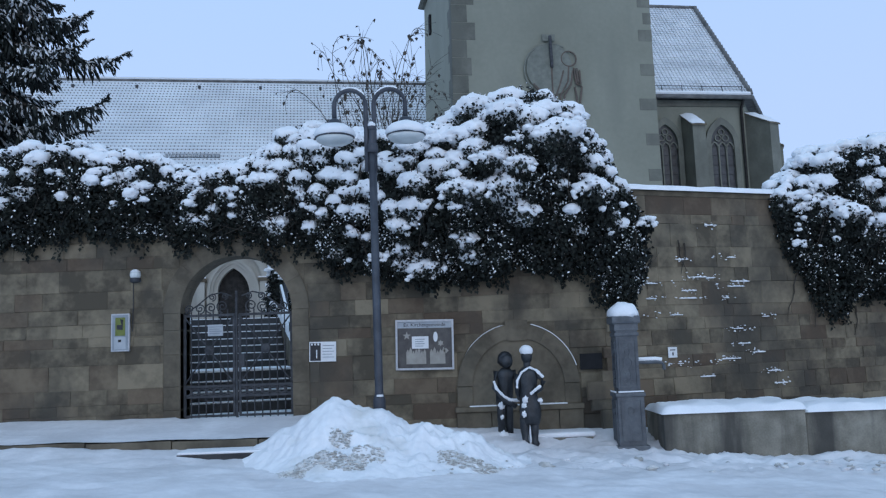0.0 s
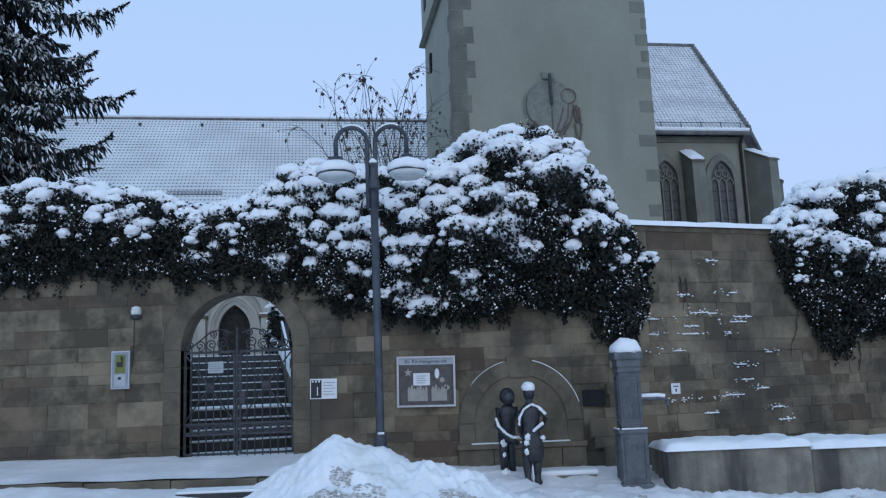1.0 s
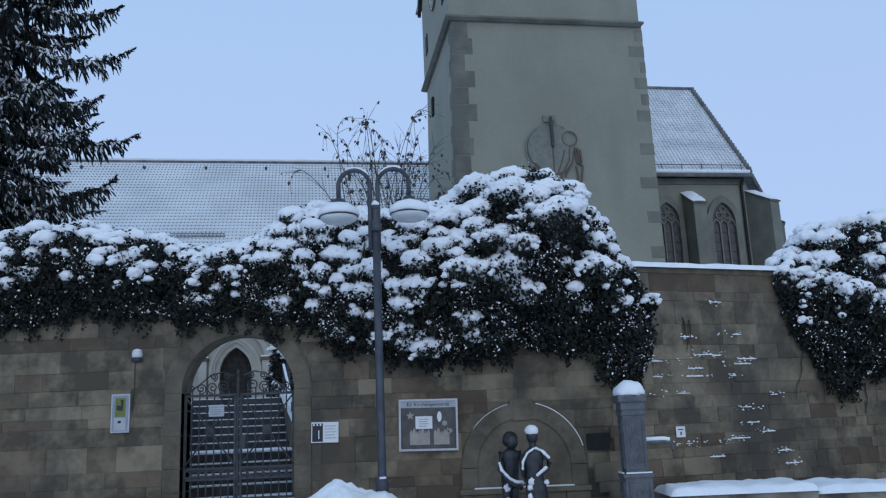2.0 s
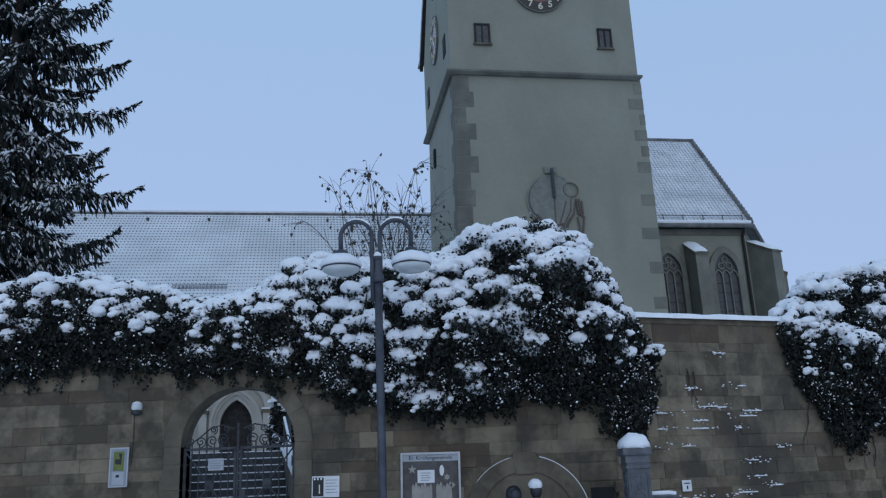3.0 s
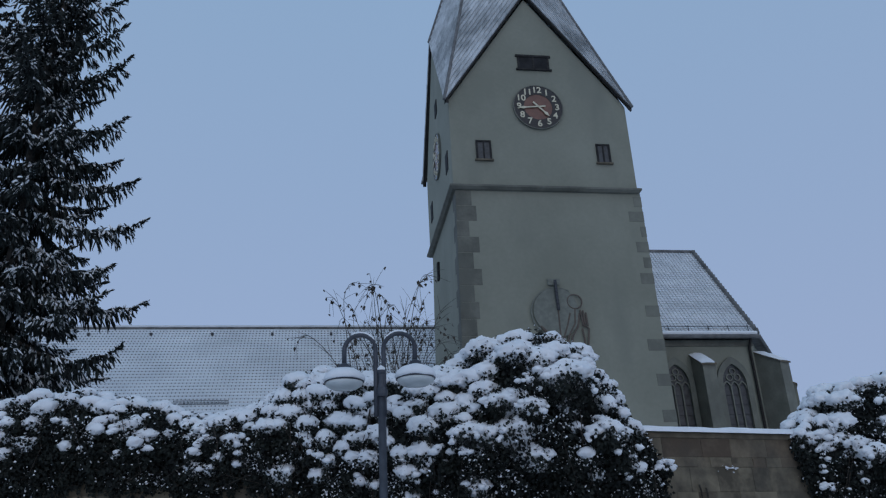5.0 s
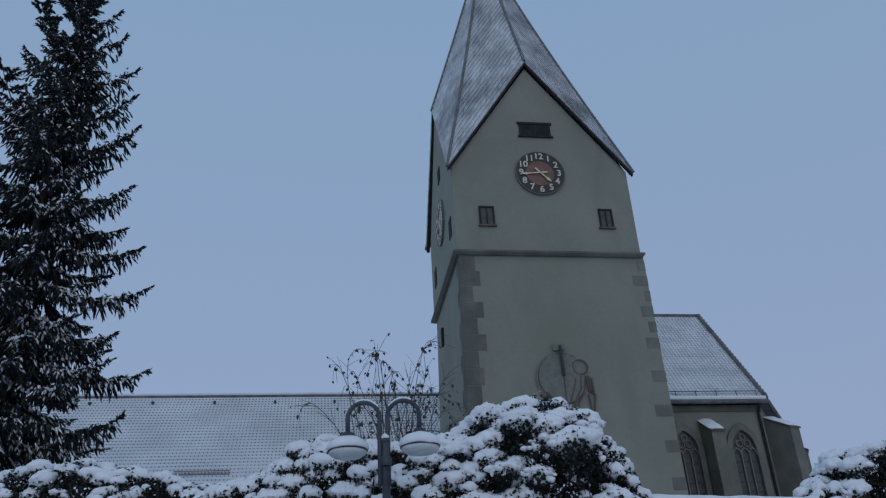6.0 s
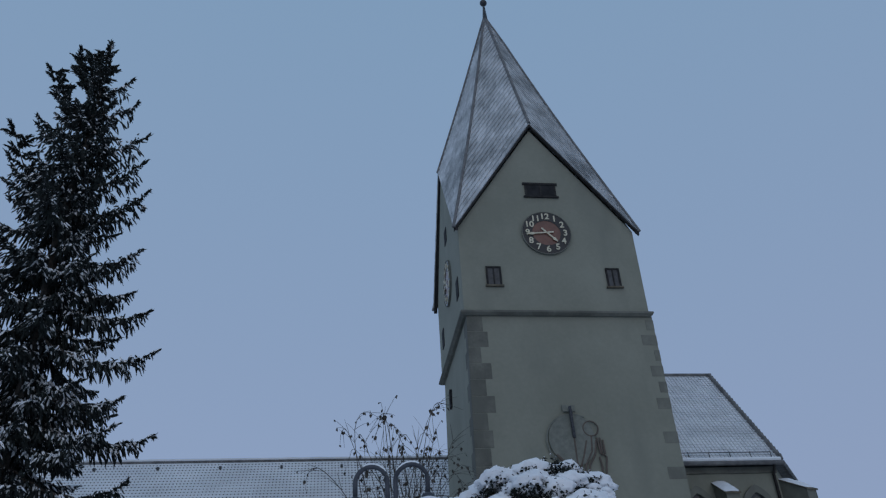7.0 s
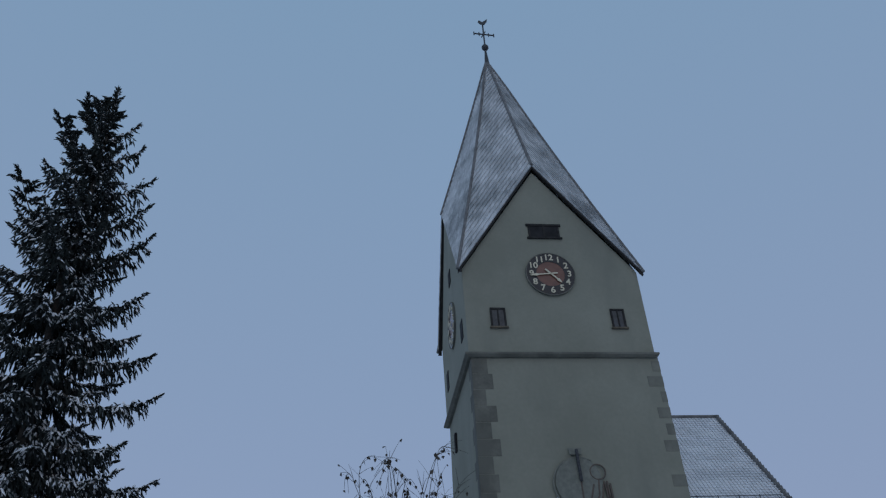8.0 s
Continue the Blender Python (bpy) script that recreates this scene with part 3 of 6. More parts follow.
def nave_parts():
    x0, x1 = -24.0, 8.0
    # wall with the portal cut through
    por = pointed(-8.25, 1.3, 0.5, 4.2, 5.25, 8)
    poly = [(x0, 0.5), (por[0][0], 0.5)] + por[1:-1] + [(por[-1][0], 0.5), (-0.05, 0.5), (-0.05, 9.6), (x0, 9.6)]
    part("wall", prism(poly, 7.6, 8.2), PLASTER_PALE, nave, "pale rendered wall")
    part("back_wall", boxed(x0, x1, 18.0, 18.5, 0.5, 9.6), PLASTER_PALE, nave)
    part("end_wall", prism([(7.6, 0.5), (18.5, 0.5), (18.5, 9.6), (13, 14.8), (7.6, 9.6)], x0 + 0.3, x0 + 0.8), PLASTER_PALE, nave).matrix_local = Matrix(((0, 1, 0, 0), (1, 0, 0, 0), (0, 0, 1, 0), (0, 0, 0, 1)))
    door = part("portal_door", prism(pointed(-8.25, 1.32, 1.5, 4.2, 5.26, 8), 7.95, 8.05), WOOD_DARK, nave, "dark pointed wooden door")
    for k in range(-2, 3):
        part("plank", boxed(-8.25 + k * 0.25 - 0.11, -8.25 + k * 0.25 + 0.11, 7.93, 7.96, 2.5, 4.4 + 0.35 * (2 - abs(k))), WOOD_DARK, door)
    for i, (ex, dn) in enumerate(((0.12, 0.02), (0.3, -0.1), (0.42, -0.18))):
        o = pointed(-8.25, 1.3 + 2 * ex, 1.5, 4.2, 5.25 + ex * 1.1, 10)
        q = pointed(-8.25, 1.3 + 2 * (ex - 0.12), 1.5, 4.2, 5.25 + (ex - 0.12) * 1.1, 10)
        part("moulding", band(o, q, 7.6 + dn, 7.7), PLASTER_PALE, nave)
    for x in (-9.55, -7.0):
        p = part("pilaster", boxed(x - 0.16, x + 0.16, 7.3, 7.6, 1.5, 4.66, bevel=0.02), PLASTER_PALE, nave)
        part("capital", boxed(x - 0.22, x + 0.22, 7.24, 7.6, 4.66, 4.8, bevel=0.02), STONE_PALE, p)
        part("snow_cap", boxed(x - 0.22, x + 0.22, 7.24, 7.6, 4.8, 4.86, bevel=0.03), SNOW, p, "snow")
    part("hood", band(arc(-8.27, 4.7, 1.45, 0, 180, 20), arc(-8.27, 4.7, 1.2, 0, 180, 20), 7.42, 7.6), PLASTER_PALE, nave)
    part("roof_deck", solid([(x0, 6.25, 9.06), (x1, 6.25, 9.06), (x1, 13, 15.0), (x0, 13, 15.0), (x0, 6.25, 8.95), (x1, 6.25, 8.95), (x1, 13, 14.8), (x0, 13, 14.8)],
                            [(0, 1, 2, 3), (4, 5, 6, 7), (0, 1, 5, 4), (1, 2, 6, 5), (2, 3, 7, 6), (3, 0, 4, 7)]), ROOF_UNDER, nave)
    part("roof_back", solid([(x0, 19, 9.8), (x1, 19, 9.8), (x1, 13, 15.0), (x0, 13, 15.0)], [(0, 1, 2, 3)]), SNOW, nave)
    snow_v, snow_f, bare_v, bare_f = [], [], [], []
    rows_n, cols = 30, 168
    dy, dz = (13 - 6.2) / rows_n, (15.03 - 9.12) / rows_n
    for i in range(rows_n):
        y, z = 6.2 + i * dy, 9.12 + i * dz
        k = len(snow_v)
        snow_v += [(x0, y, z), (3, y, z), (x0, y, z + 0.055), (3, y, z + 0.055)]
        snow_f.append((k, k + 1, k + 3, k + 2))
        if k:
            snow_f.append((k - 2, k - 1, k + 1, k))
        for j in range(cols):
            x = x0 + j * 27.0 / cols
            f = noise.noise(Vector((x * 0.35, i * 0.22, 3))) * 0.5 + i / rows_n * 0.75
            if f < -0.12 or x > 2.9:
                continue
            w, h = 0.018 + 0.022 * min(1, f), 0.045
            k = len(bare_v)
            bare_v += [(x - w, y - 0.012, z - 0.01), (x + w, y - 0.012, z - 0.01), (x + w * 0.7, y - 0.004, z + h), (x - w * 0.7, y - 0.004, z + h)]
            bare_f.append((k, k + 1, k + 2, k + 3))
    k = len(snow_v)
    snow_v += [(x0, 13, 15.06), (3, 13, 15.06)]
    snow_f.append((k - 2, k - 1, k + 1, k))
    raw("roof_snow", snow_v, snow_f, SNOW_ROOF, nave)["label"] = "thin snow over tile courses"
    raw("bare_tile_edges", bare_v, bare_f, TILE_DARK, nave)["kind"] = "stuff"
    part("ridge", tube([(x0, 13, 15.08), (x1, 13, 15.08)], 0.12, 8), TILE_DARK, nave)
    part("ridge_snow", tube([(x0 + i * 0.45, 12.97, 15.15 + 0.02 * noise.noise(Vector((i * 0.7, 1, 5)))) for i in range(60)], 0.09, 8), SNOW_ROOF, nave, "snow along the ridge", smooth=True)
    for i in range(7):
        x = -16 + i * 2.9
        part("roof_hook", boxed(x - 0.06, x + 0.06, 12.3, 12.42, 14.48, 14.64), IRON, nave)
    # snow guard above the eave
    g = bmesh.new()
    for zz in (9.83, 9.97):
        tube([(-10.9, 6.93, zz), (-8.7, 6.93, zz)], 0.013, 5, g)
    for i in range(40):
        x = -10.9 + i * 2.2 / 39
        tube([(x, 6.93, 9.76), (x, 6.93, 9.99)], 0.009, 4, g)
    part("snow_guard", g, IRON, nave, "low metal snow guard")


nave_parts()

choir = thing("church_choir", "gothic choir with buttresses, tracery windows and steep snowy roof", "church", CH)


def gothic_window(cx, w, z0, zs, zt, n):
    out, inn = pointed(cx, w + 0.5, z0, zs, zt + 0.35, 10), pointed(cx, w, z0, zs, zt, 10)
    win = part("window", band(out, inn, n - 0.05, n + 0.12), QUOIN_PALE, choir, "pointed tracery window")
    part("pane", prism(inn, n + 0.08, n + 0.11), GLASS, win)
    bm = bmesh.new()
    for k in (1, 2):
        box(bm, cx - w / 2 + w * k / 3 - 0.03, cx - w / 2 + w * k / 3 + 0.03, n + 0.0, n + 0.09, z0, zs - 0.05)
    for k in range(3):
        x = cx - w / 2 + w * (k + 0.5) / 3
        o = pointed(x, w / 3, zs - 0.25, zs - 0.2, zs + 0.1, 5)
        q = pointed(x, w / 3 - 0.09, zs - 0.25, zs - 0.2, zs + 0.03, 5)
        band(o, q, n + 0.0, n + 0.09, bm)
    for dx in (-0.16, 0.16):
        band(arc(cx + dx * w, zs + (zt - zs) * 0.3, w * 0.15, 0, 360, 14), arc(cx + dx * w, zs + (zt - zs) * 0.3, w * 0.11, 0, 360, 14), n + 0.02, n + 0.09, bm)
    band(arc(cx, zs + (zt - zs) * 0.62, w * 0.14, 0, 360, 14), arc(cx, zs + (zt - zs) * 0.62, w * 0.1, 0, 360, 14), n + 0.02, n + 0.09, bm)
    part("tracery", bm, QUOIN_PALE, win)
    bm = bmesh.new()
    z = z0 + 0.4
    while z < zs:
        box(bm, cx - w / 2, cx + w / 2, n + 0.05, n + 0.085, z - 0.012, z + 0.012)
        z += 0.45
    part("glazing_bar", bm, IRON, win)


def buttress(m, top, depth, width):
    b = part("buttress", solid([(-width / 2, -depth, 1), (width / 2, -depth, 1), (width / 2, 0.1, 1), (-width / 2, 0.1, 1),
                                (-width / 2, -depth, top - 0.75), (width / 2, -depth, top - 0.75), (width / 2, 0.1, top), (-width / 2, 0.1, top)],
                               [(0, 1, 2, 3), (4, 5, 6, 7), (0, 1, 5, 4), (1, 2, 6, 5), (2, 3, 7, 6), (3, 0, 4, 7)]), QUOIN_PALE, choir, "stepped stone buttress")
    b.matrix_local = m
    e = 0.06
    part("weathering", solid([(-width / 2 - e, -depth - e, top - 0.8), (width / 2 + e, -depth - e, top - 0.8), (width / 2 + e, 0.1, top), (-width / 2 - e, 0.1, top),
                              (-width / 2 - e, -depth - e, top - 0.72), (width / 2 + e, -depth - e, top - 0.72), (width / 2 + e, 0.1, top + 0.08), (-width / 2 - e, 0.1, top + 0.08)],
                             [(0, 1, 2, 3), (4, 5, 6, 7), (0, 1, 5, 4), (1, 2, 6, 5), (2, 3, 7, 6), (3, 0, 4, 7)]), STONE_PALE, b)
    sn = bmesh.new()
    nx, ny = 6, 8
    rows = []
    for i in range(ny + 1):
        row = []
        for j in range(nx + 1):
            x = (j / nx - 0.5) * (width + 0.14)
            t = i / ny
            edge = min(1, 4 * min(j, nx - j) / nx) * min(1, 4 * min(i, ny - i) / ny + 0.2)
            row.append(sn.verts.new((x, -depth - 0.05 + (depth + 0.1) * t, top - 0.73 + 0.78 * t + edge * (0.13 + 0.04 * random.random()))))
        rows.append(row)
    for p, q in zip(rows, rows[1:]):
        for j in range(nx):
            sn.faces.new((p[j], p[j + 1], q[j + 1], q[j]))
    part("snow_cap", sn, SNOW, b, "snow", smooth=True)


def choir_parts():
    base = 1.0
    plan = [(7.0, 7.6), (15.4, 7.6), (17.65, 10.75), (17.65, 13.0), (15.4, 16.0), (7.0, 16.0)]
    v = [(x, y, base) for x, y in plan] + [(x, y, 12.7) for x, y in plan]
    n = len(plan)
    part("wall", solid(v, [tuple(range(n)), tuple(range(n, 2 * n))] + [(i, (i + 1) % n, n + (i + 1) % n, n + i) for i in range(n)]), PLASTER, choir, "grey rendered wall")
    e = 0.4
    eave = [(7.0, 7.6 - e, 12.8), (15.55, 7.6 - e, 12.8), (18.0, 10.6, 12.8), (18.0, 13.2, 12.8), (15.55, 16.4, 12.8), (7.0, 16.4, 12.8)]
    r0, r1 = (7.0, 11.8, 19.0), (15.4, 11.8, 19.0)
    bm = solid(eave + [r0, r1] , [(0, 1, 7, 6), (1, 2, 7), (2, 3, 7), (3, 4, 7), (4, 5, 6, 7), (0, 6, 5), (0, 1, 2, 3, 4, 5)])
    part("roof_deck", bm, TILE_DARK, choir)
    tiled_slope("roof_tiles", (7.0, 7.15, 12.84), (15.55, 7.15, 12.84), (15.4, 11.78, 19.03), (7.0, 11.78, 19.03), 46, 36, TILE_SNOW, choir, 0.04)["label"] = "snow-dusted plain tiles"
    tiled_slope("roof_tiles", (15.55, 7.15, 12.84), (18.03, 10.58, 12.84), (15.42, 11.78, 19.03), (15.4, 11.78, 19.03), 18, 36, TILE_SNOW, choir, 0.04)
    # hip tiles, one by one
    a, b = Vector((15.58, 7.15, 12.9)), Vector((15.4, 11.78, 19.1))
    d = (b - a).normalized()
    hip = tube([a + d * 0, a + d * 0.27], 0.1, 6, taper=0.16)
    first = part("hip_tile", hip, TILE_DARK, choir)
    for i in range(1, 27):
        o = first.copy()
        scene.collection.objects.link(o)
        o.matrix_local = Matrix.Translation(d * (i * 0.285))
    part("ridge", tube([(7.0, 11.8, 19.08), (15.4, 11.8, 19.08)], 0.12, 8), TILE_DARK, choir)
    part("gutter", tube([(7.5, 7.1, 12.74), (15.6, 7.1, 12.74), (18.1, 10.55, 12.74), (18.1, 13.2, 12.74)], 0.1, 8), TILE_DARK, choir)
    part("eave_snow", tube([(7.5, 7.14, 12.92), (15.5, 7.14, 12.92)], 0.1, 8), SNOW, choir, "snow along the eave")
    bm = bmesh.new()
    tube([(8, 7.3, 13.3), (15.2, 7.3, 13.3)], 0.02, 5, bm)
    for i in range(6):
        x = 10.2 + i
        tube([(x, 7.25, 12.95), (x, 7.33, 13.35)], 0.02, 5, bm)
    part("snow_guard", bm, IRON, choir, "metal snow rail")
    part("frieze", boxed(7.0, 15.42, 7.52, 7.62, 12.4, 12.7, bevel=0.02), QUOIN, choir)
    part("downpipe", tube([(15.2, 7.2, 12.7), (15.2, 7.5, 12.3), (15.2, 7.5, 3)], 0.07, 8), WOOD_DARK, choir, "dark rainwater pipe")
    gothic_window(14.1, 1.15, 7.4, 10.6, 11.5, 7.47)
    gothic_window(11.3, 1.15, 7.4, 10.6, 11.5, 7.47)
    buttress(pose(12.5, 7.6, 0), 12.0, 1.1, 0.62)
    buttress(pose(15.75, 7.75, 0, 0, 0, 22), 12.1, 1.3, 0.62)
    buttress(pose(17.75, 10.9, 0, 0, 0, 62), 11.9, 1.3, 0.62)


choir_parts()


# ---- ivy hanging over the walls ----
def cap_mesh(name, centres, seed):
    """Puffy snow caps: (place, radius, height, tilt) each, in one mesh."""
    rnd = random.Random(seed)
    kinds = []
    for level in (1, 2, 3):
        base = bmesh.new()
        bmesh.ops.create_icosphere(base, subdivisions=level, radius=1.0)
        kinds.append(([v.co[:] for v in base.verts], [tuple(v.index for v in f.verts) for f in base.faces]))
        base.free()
    verts, faces = [], []
    for p, r, h, *lean in centres:
        bv, bf = kinds[2 if r > 0.12 else 1 if r > 0.035 else 0]
        off = Vector((rnd.uniform(0, 50), rnd.uniform(0, 50), rnd.uniform(0, 50)))
        k = len(verts)
        sx, sy, ang = rnd.uniform(0.8, 1.25), rnd.uniform(0.75, 1.1), rnd.uniform(0, 6.28)
        ca, sa = math.cos(ang), math.sin(ang)
        up = (lean[0] * 0.6 + Vector((0, 0, 0.6))).normalized() if lean else Vector((0, 0, 1))
        e1 = Vector((0, 1, 0)).cross(up)
        e1 = e1.normalized() if e1.length > 0.1 else Vector((1, 0, 0))
        e2 = up.cross(e1)
        for x, y, z in bv:
            f = 1 + 0.5 * noise.noise(Vector((x, y, z)) * 1.4 + off) + 0.22 * noise.noise(Vector((x, y, z)) * 3.2 + off) + 0.08 * noise.noise(Vector((x, y, z)) * 7 + off)
            X, Y = x * sx * f * r, y * sy * f * r
            q = Vector(p) + e1 * (X * ca - Y * sa) + e2 * (X * sa + Y * ca) + up * ((z * h if z > 0 else z * h * 0.4) * f)
            verts.append(q[:])
        faces += [tuple(i + k for i in f) for f in bf]
    return verts, faces


def leaf_mesh(spots, size, seed, droop=0.6):
    """Folded leaves at (place, outward direction)."""
    rnd = random.Random(seed)
    verts, faces = [], []
    for p, nrm in spots:
        s = size * rnd.uniform(0.6, 1.35)
        up = (Vector((rnd.uniform(-1, 1), rnd.uniform(-1, 1), rnd.uniform(-1, 1))) * 0.8 + Vector((0, 0, -droop))).normalized()
        side = up.cross(nrm + Vector((rnd.uniform(-0.7, 0.7), rnd.uniform(-0.7, 0.7), rnd.uniform(-0.7, 0.7)))).normalized()
        face = side.cross(up)
        k = len(verts)
        verts += [p, p + up * s * 0.4 + side * s * 0.34 + face * s * 0.1, p + up * s, p + up * s * 0.4 - side * s * 0.34 + face * s * 0.1]
        faces += [(k, k + 1, k + 2), (k, k + 2, k + 3)]
    return verts, faces


def draped_snow(loads, seed):
    """Thick snow draped over leaf clumps: (place, radius, up, cut, thickness) each, with ragged drooping edges."""
    rnd = random.Random(seed)
    kinds = []
    for level in (2, 3, 4):
        base = bmesh.new()
        bmesh.ops.create_icosphere(base, subdivisions=level, radius=1.0)
        kinds.append(([v.co.copy() for v in base.verts], [tuple(v.index for v in f.verts) for f in base.faces]))
        base.free()
    verts, faces = [], []
    for c, R, up, cut_at, thick in loads:
        bv, bf = kinds[2 if R > 0.2 else 1 if R > 0.1 else 0]
        off = Vector((rnd.uniform(0, 50), rnd.uniform(0, 50), rnd.uniform(0, 50)))
        sx, sy = rnd.uniform(0.95, 1.32), rnd.uniform(0.85, 1.1)
        k0 = len(verts)
        for v in bv:
            drip = 0.42 * noise.noise(v * 2.3 + off) + 0.5 * noise.noise(v * 5.5 + off) + 0.32 * noise.noise(v * 12 + off)
            k = smooth(cut_at - 0.07, cut_at + 0.1, v.dot(up) + drip)
            lump = 1 + 0.24 * noise.noise(v * 1.9 - off) + 0.13 * noise.noise(v * 4.4 - off) + 0.05 * noise.noise(v * 9 - off)
            rad = R * lump * (0.68 + 0.36 * k)
            verts.append((c.x + v.x * rad * sx, c.y + v.y * rad * sy, c.z + v.z * rad * 0.74 + k * thick * (0.35 + 0.65 * max(0.0, v.z))))
        faces += [tuple(i + k0 for i in f) for f in bf]
    return verts, faces


def hedge(name, label, x0, x1, top, bottom, bulge, back, m, snowline, seed, sizes, singles, trim):
    """Ivy over a wall whose face is y = 0 of m; top, bottom, bulge, snowline and clump sizes are tables over x;
    singles are lone loads of snow low on the front: x, z, radius."""
    rnd = random.Random(seed)
    th = thing(name, label, "ivy", m)

    def surf(x, a):
        # a from 0 (bottom of the front) over 1 (top) to 1.5 (behind)
        zt, zb, b = lerp_table(top, x), lerp_table(bottom, x), lerp_table(bulge, x)
        zt += 0.08 + 0.06 * fractal(x * 2.3, seed, 0.5)
        zb += 0.14 * fractal(x * 3.1, seed, 9.5)
        if a <= 1:
            t = math.pi * (a - 0.5)
            z = zb + (zt - zb) * (0.5 + 0.5 * math.sin(t))
            y = -b * max(0, math.cos(t)) ** 0.6 * (0.5 + 0.5 * min(1, a * 2.2)) + (0.25 * smooth(0.75, 1, a))
        else:
            z = zt - 0.55 * (a - 1) ** 1.5 * 2
            y = 0.25 + (a - 1) * 2 * back
        return Vector((x, y, z))

    def at(x, a, depth=0.0):
        e = 0.02
        p = surf(x, a)
        u = surf(x + e, a) - p
        v = surf(x, min(1.5, a + e)) - surf(x, max(0.0, a - e))
        n = u.cross(v)
        n = n.normalized() if n.length > 1e-6 else Vector((0, -1, 0))
        k = 0.12 * noise.noise(p * 1.7 + Vector((seed, 0, 0))) + 0.07 * noise.noise(p * 3.9)
        return p + n * (k - depth), n

    # dark inner body
    xs, ts = steps_between((x0, x1, int((x1 - x0) * 8))), steps_between((0, 1.5, 20))
    grid = [[at(x, a, 0.2)[0] for a in ts] for x in xs]
    v = [p for r in grid for p in r]
    w = len(ts)
    f = [(i * w + j, (i + 1) * w + j, (i + 1) * w + j + 1, i * w + j + 1) for i in range(len(xs) - 1) for j in range(w - 1)]
    raw("thicket", v, f, IVY, th, smooth=True)
    # clumps of leaves that stand out from the body
    clumps = []
    for _ in range(int((x1 - x0) * 260)):
        x, a = rnd.uniform(x0 + 0.05, x1 - 0.05), rnd.uniform(0.05, 1.3)
        R = lerp_table(sizes, x) * rnd.uniform(0.62, 1.15)
        if lerp_table(top, x) - lerp_table(bottom, x) < 1.4:
            R = min(R, 0.17)
        p, n = at(x, a, R * 0.45)
        if any((p - q[0]).length < (R + q[1]) * 0.6 for q in clumps):
            continue
        clumps.append((p, R, n, x, a))
    spots, white, loads, small = [], [], [], []

    def leaf(p, n, sl, a):
        spots.append((p, n))
        cl = noise.noise(p * 2.6 + Vector((3, seed, 1)))
        if rnd.random() < 0.045 + 0.4 * smooth(-0.05, 0.4, cl) * smooth(sl - 0.95, sl, a):
            white.append((p + n * 0.035 + Vector((0, 0, 0.012)), (n + Vector((0, 0, 1.2))).normalized()))

    for p, R, n, x, a in clumps:
        sl = lerp_table(snowline, x)
        full = smooth(sl - 0.1, sl + 0.22, a)
        for _ in range(int(R * R * 7200)):
            d = Vector((rnd.gauss(0, 1), rnd.gauss(0, 1), rnd.gauss(0, 1))).normalized()
            if d.dot(n) < -0.35:
                continue
            q = p + Vector((d.x, d.y, d.z * 0.84)) * R * rnd.uniform(0.78, 1.12 if full < 0.3 or d.z < 0 else 0.95)
            leaf(q, d, sl, a)
            if x < x1 - trim and rnd.random() < 0.1 * smooth(sl - 0.42, sl, a) * smooth(-0.25, 0.3, noise.noise(q * 2.2 + Vector((5, seed, 0)))) * (0.35 if full > 0.6 else 1) and d.z > -0.25 and d.dot(n) > 0.1:
                r = rnd.uniform(0.035, 0.085) if rnd.random() < 0.85 else rnd.uniform(0.085, 0.13)
                small.append((q - d * r * 0.3, r, (Vector((0, 0, 1)) + d * 0.5).normalized(), rnd.uniform(0.0, 0.25), r * 0.2))
        if x < x1 - trim and rnd.random() < max(full * 1.25, 0.36 * smooth(sl - 0.4, sl - 0.05, a)):
            up = (Vector((0, 0, 1)) + n * 0.45).normalized()
            loads.append((p, R * rnd.uniform(0.93, 1.05), up, rnd.uniform(0.26, 0.5) - 0.4 * smooth(sl - 0.08, sl + 0.25, a), rnd.uniform(0.03, 0.07)))
    # a close net of leaves behind and between the clumps
    for _ in range(int((x1 - x0) * 4200)):
        x, a = rnd.uniform(x0, x1), rnd.random() ** 0.9 * 1.2
        p, n = at(x, a, rnd.uniform(-0.02, 0.18))
        leaf(p + Vector((rnd.uniform(-0.06, 0.06), 0, rnd.uniform(-0.06, 0.06))), n, lerp_table(snowline, x), a)
    # trailing shoots below the lower edge
    for _ in range(int((x1 - x0) * 16)):
        x = rnd.uniform(x0, x1)
        p, n = at(x, 0.03)
        for i in range(rnd.randint(1, 7)):
            p = p + Vector((rnd.uniform(-0.03, 0.03), rnd.uniform(-0.01, 0.012), -rnd.uniform(0.02, 0.05)))
            for _k in range(2):
                spots.append((p + Vector((rnd.uniform(-0.04, 0.04), rnd.uniform(-0.05, 0.0), 0)), Vector((0, -1, 0.2))))
    for x, z, R in singles:
        a = min((abs(surf(x, i / 60).z - z), i / 60) for i in range(61))[1]
        p, n = at(x, a, -0.05)
        for dx, dz, k in ((-0.45, -0.1, 0.75), (0.4, 0.0, 0.8), (0.05, 0.18, 0.7)):
            loads.append((p + Vector((dx * R, 0, dz * R)), R * k, (Vector((0, 0, 1)) + n * 0.4).normalized(), 0.12, R * 0.1))
        for _ in range(int(R * R * 12000)):
            d = Vector((rnd.gauss(0, 1), rnd.gauss(0, 1), rnd.gauss(0, 1) - 0.5)).normalized()
            spots.append((p + Vector((0, 0, -0.3 * R)) + d * R * rnd.uniform(0.7, 1.1), d))
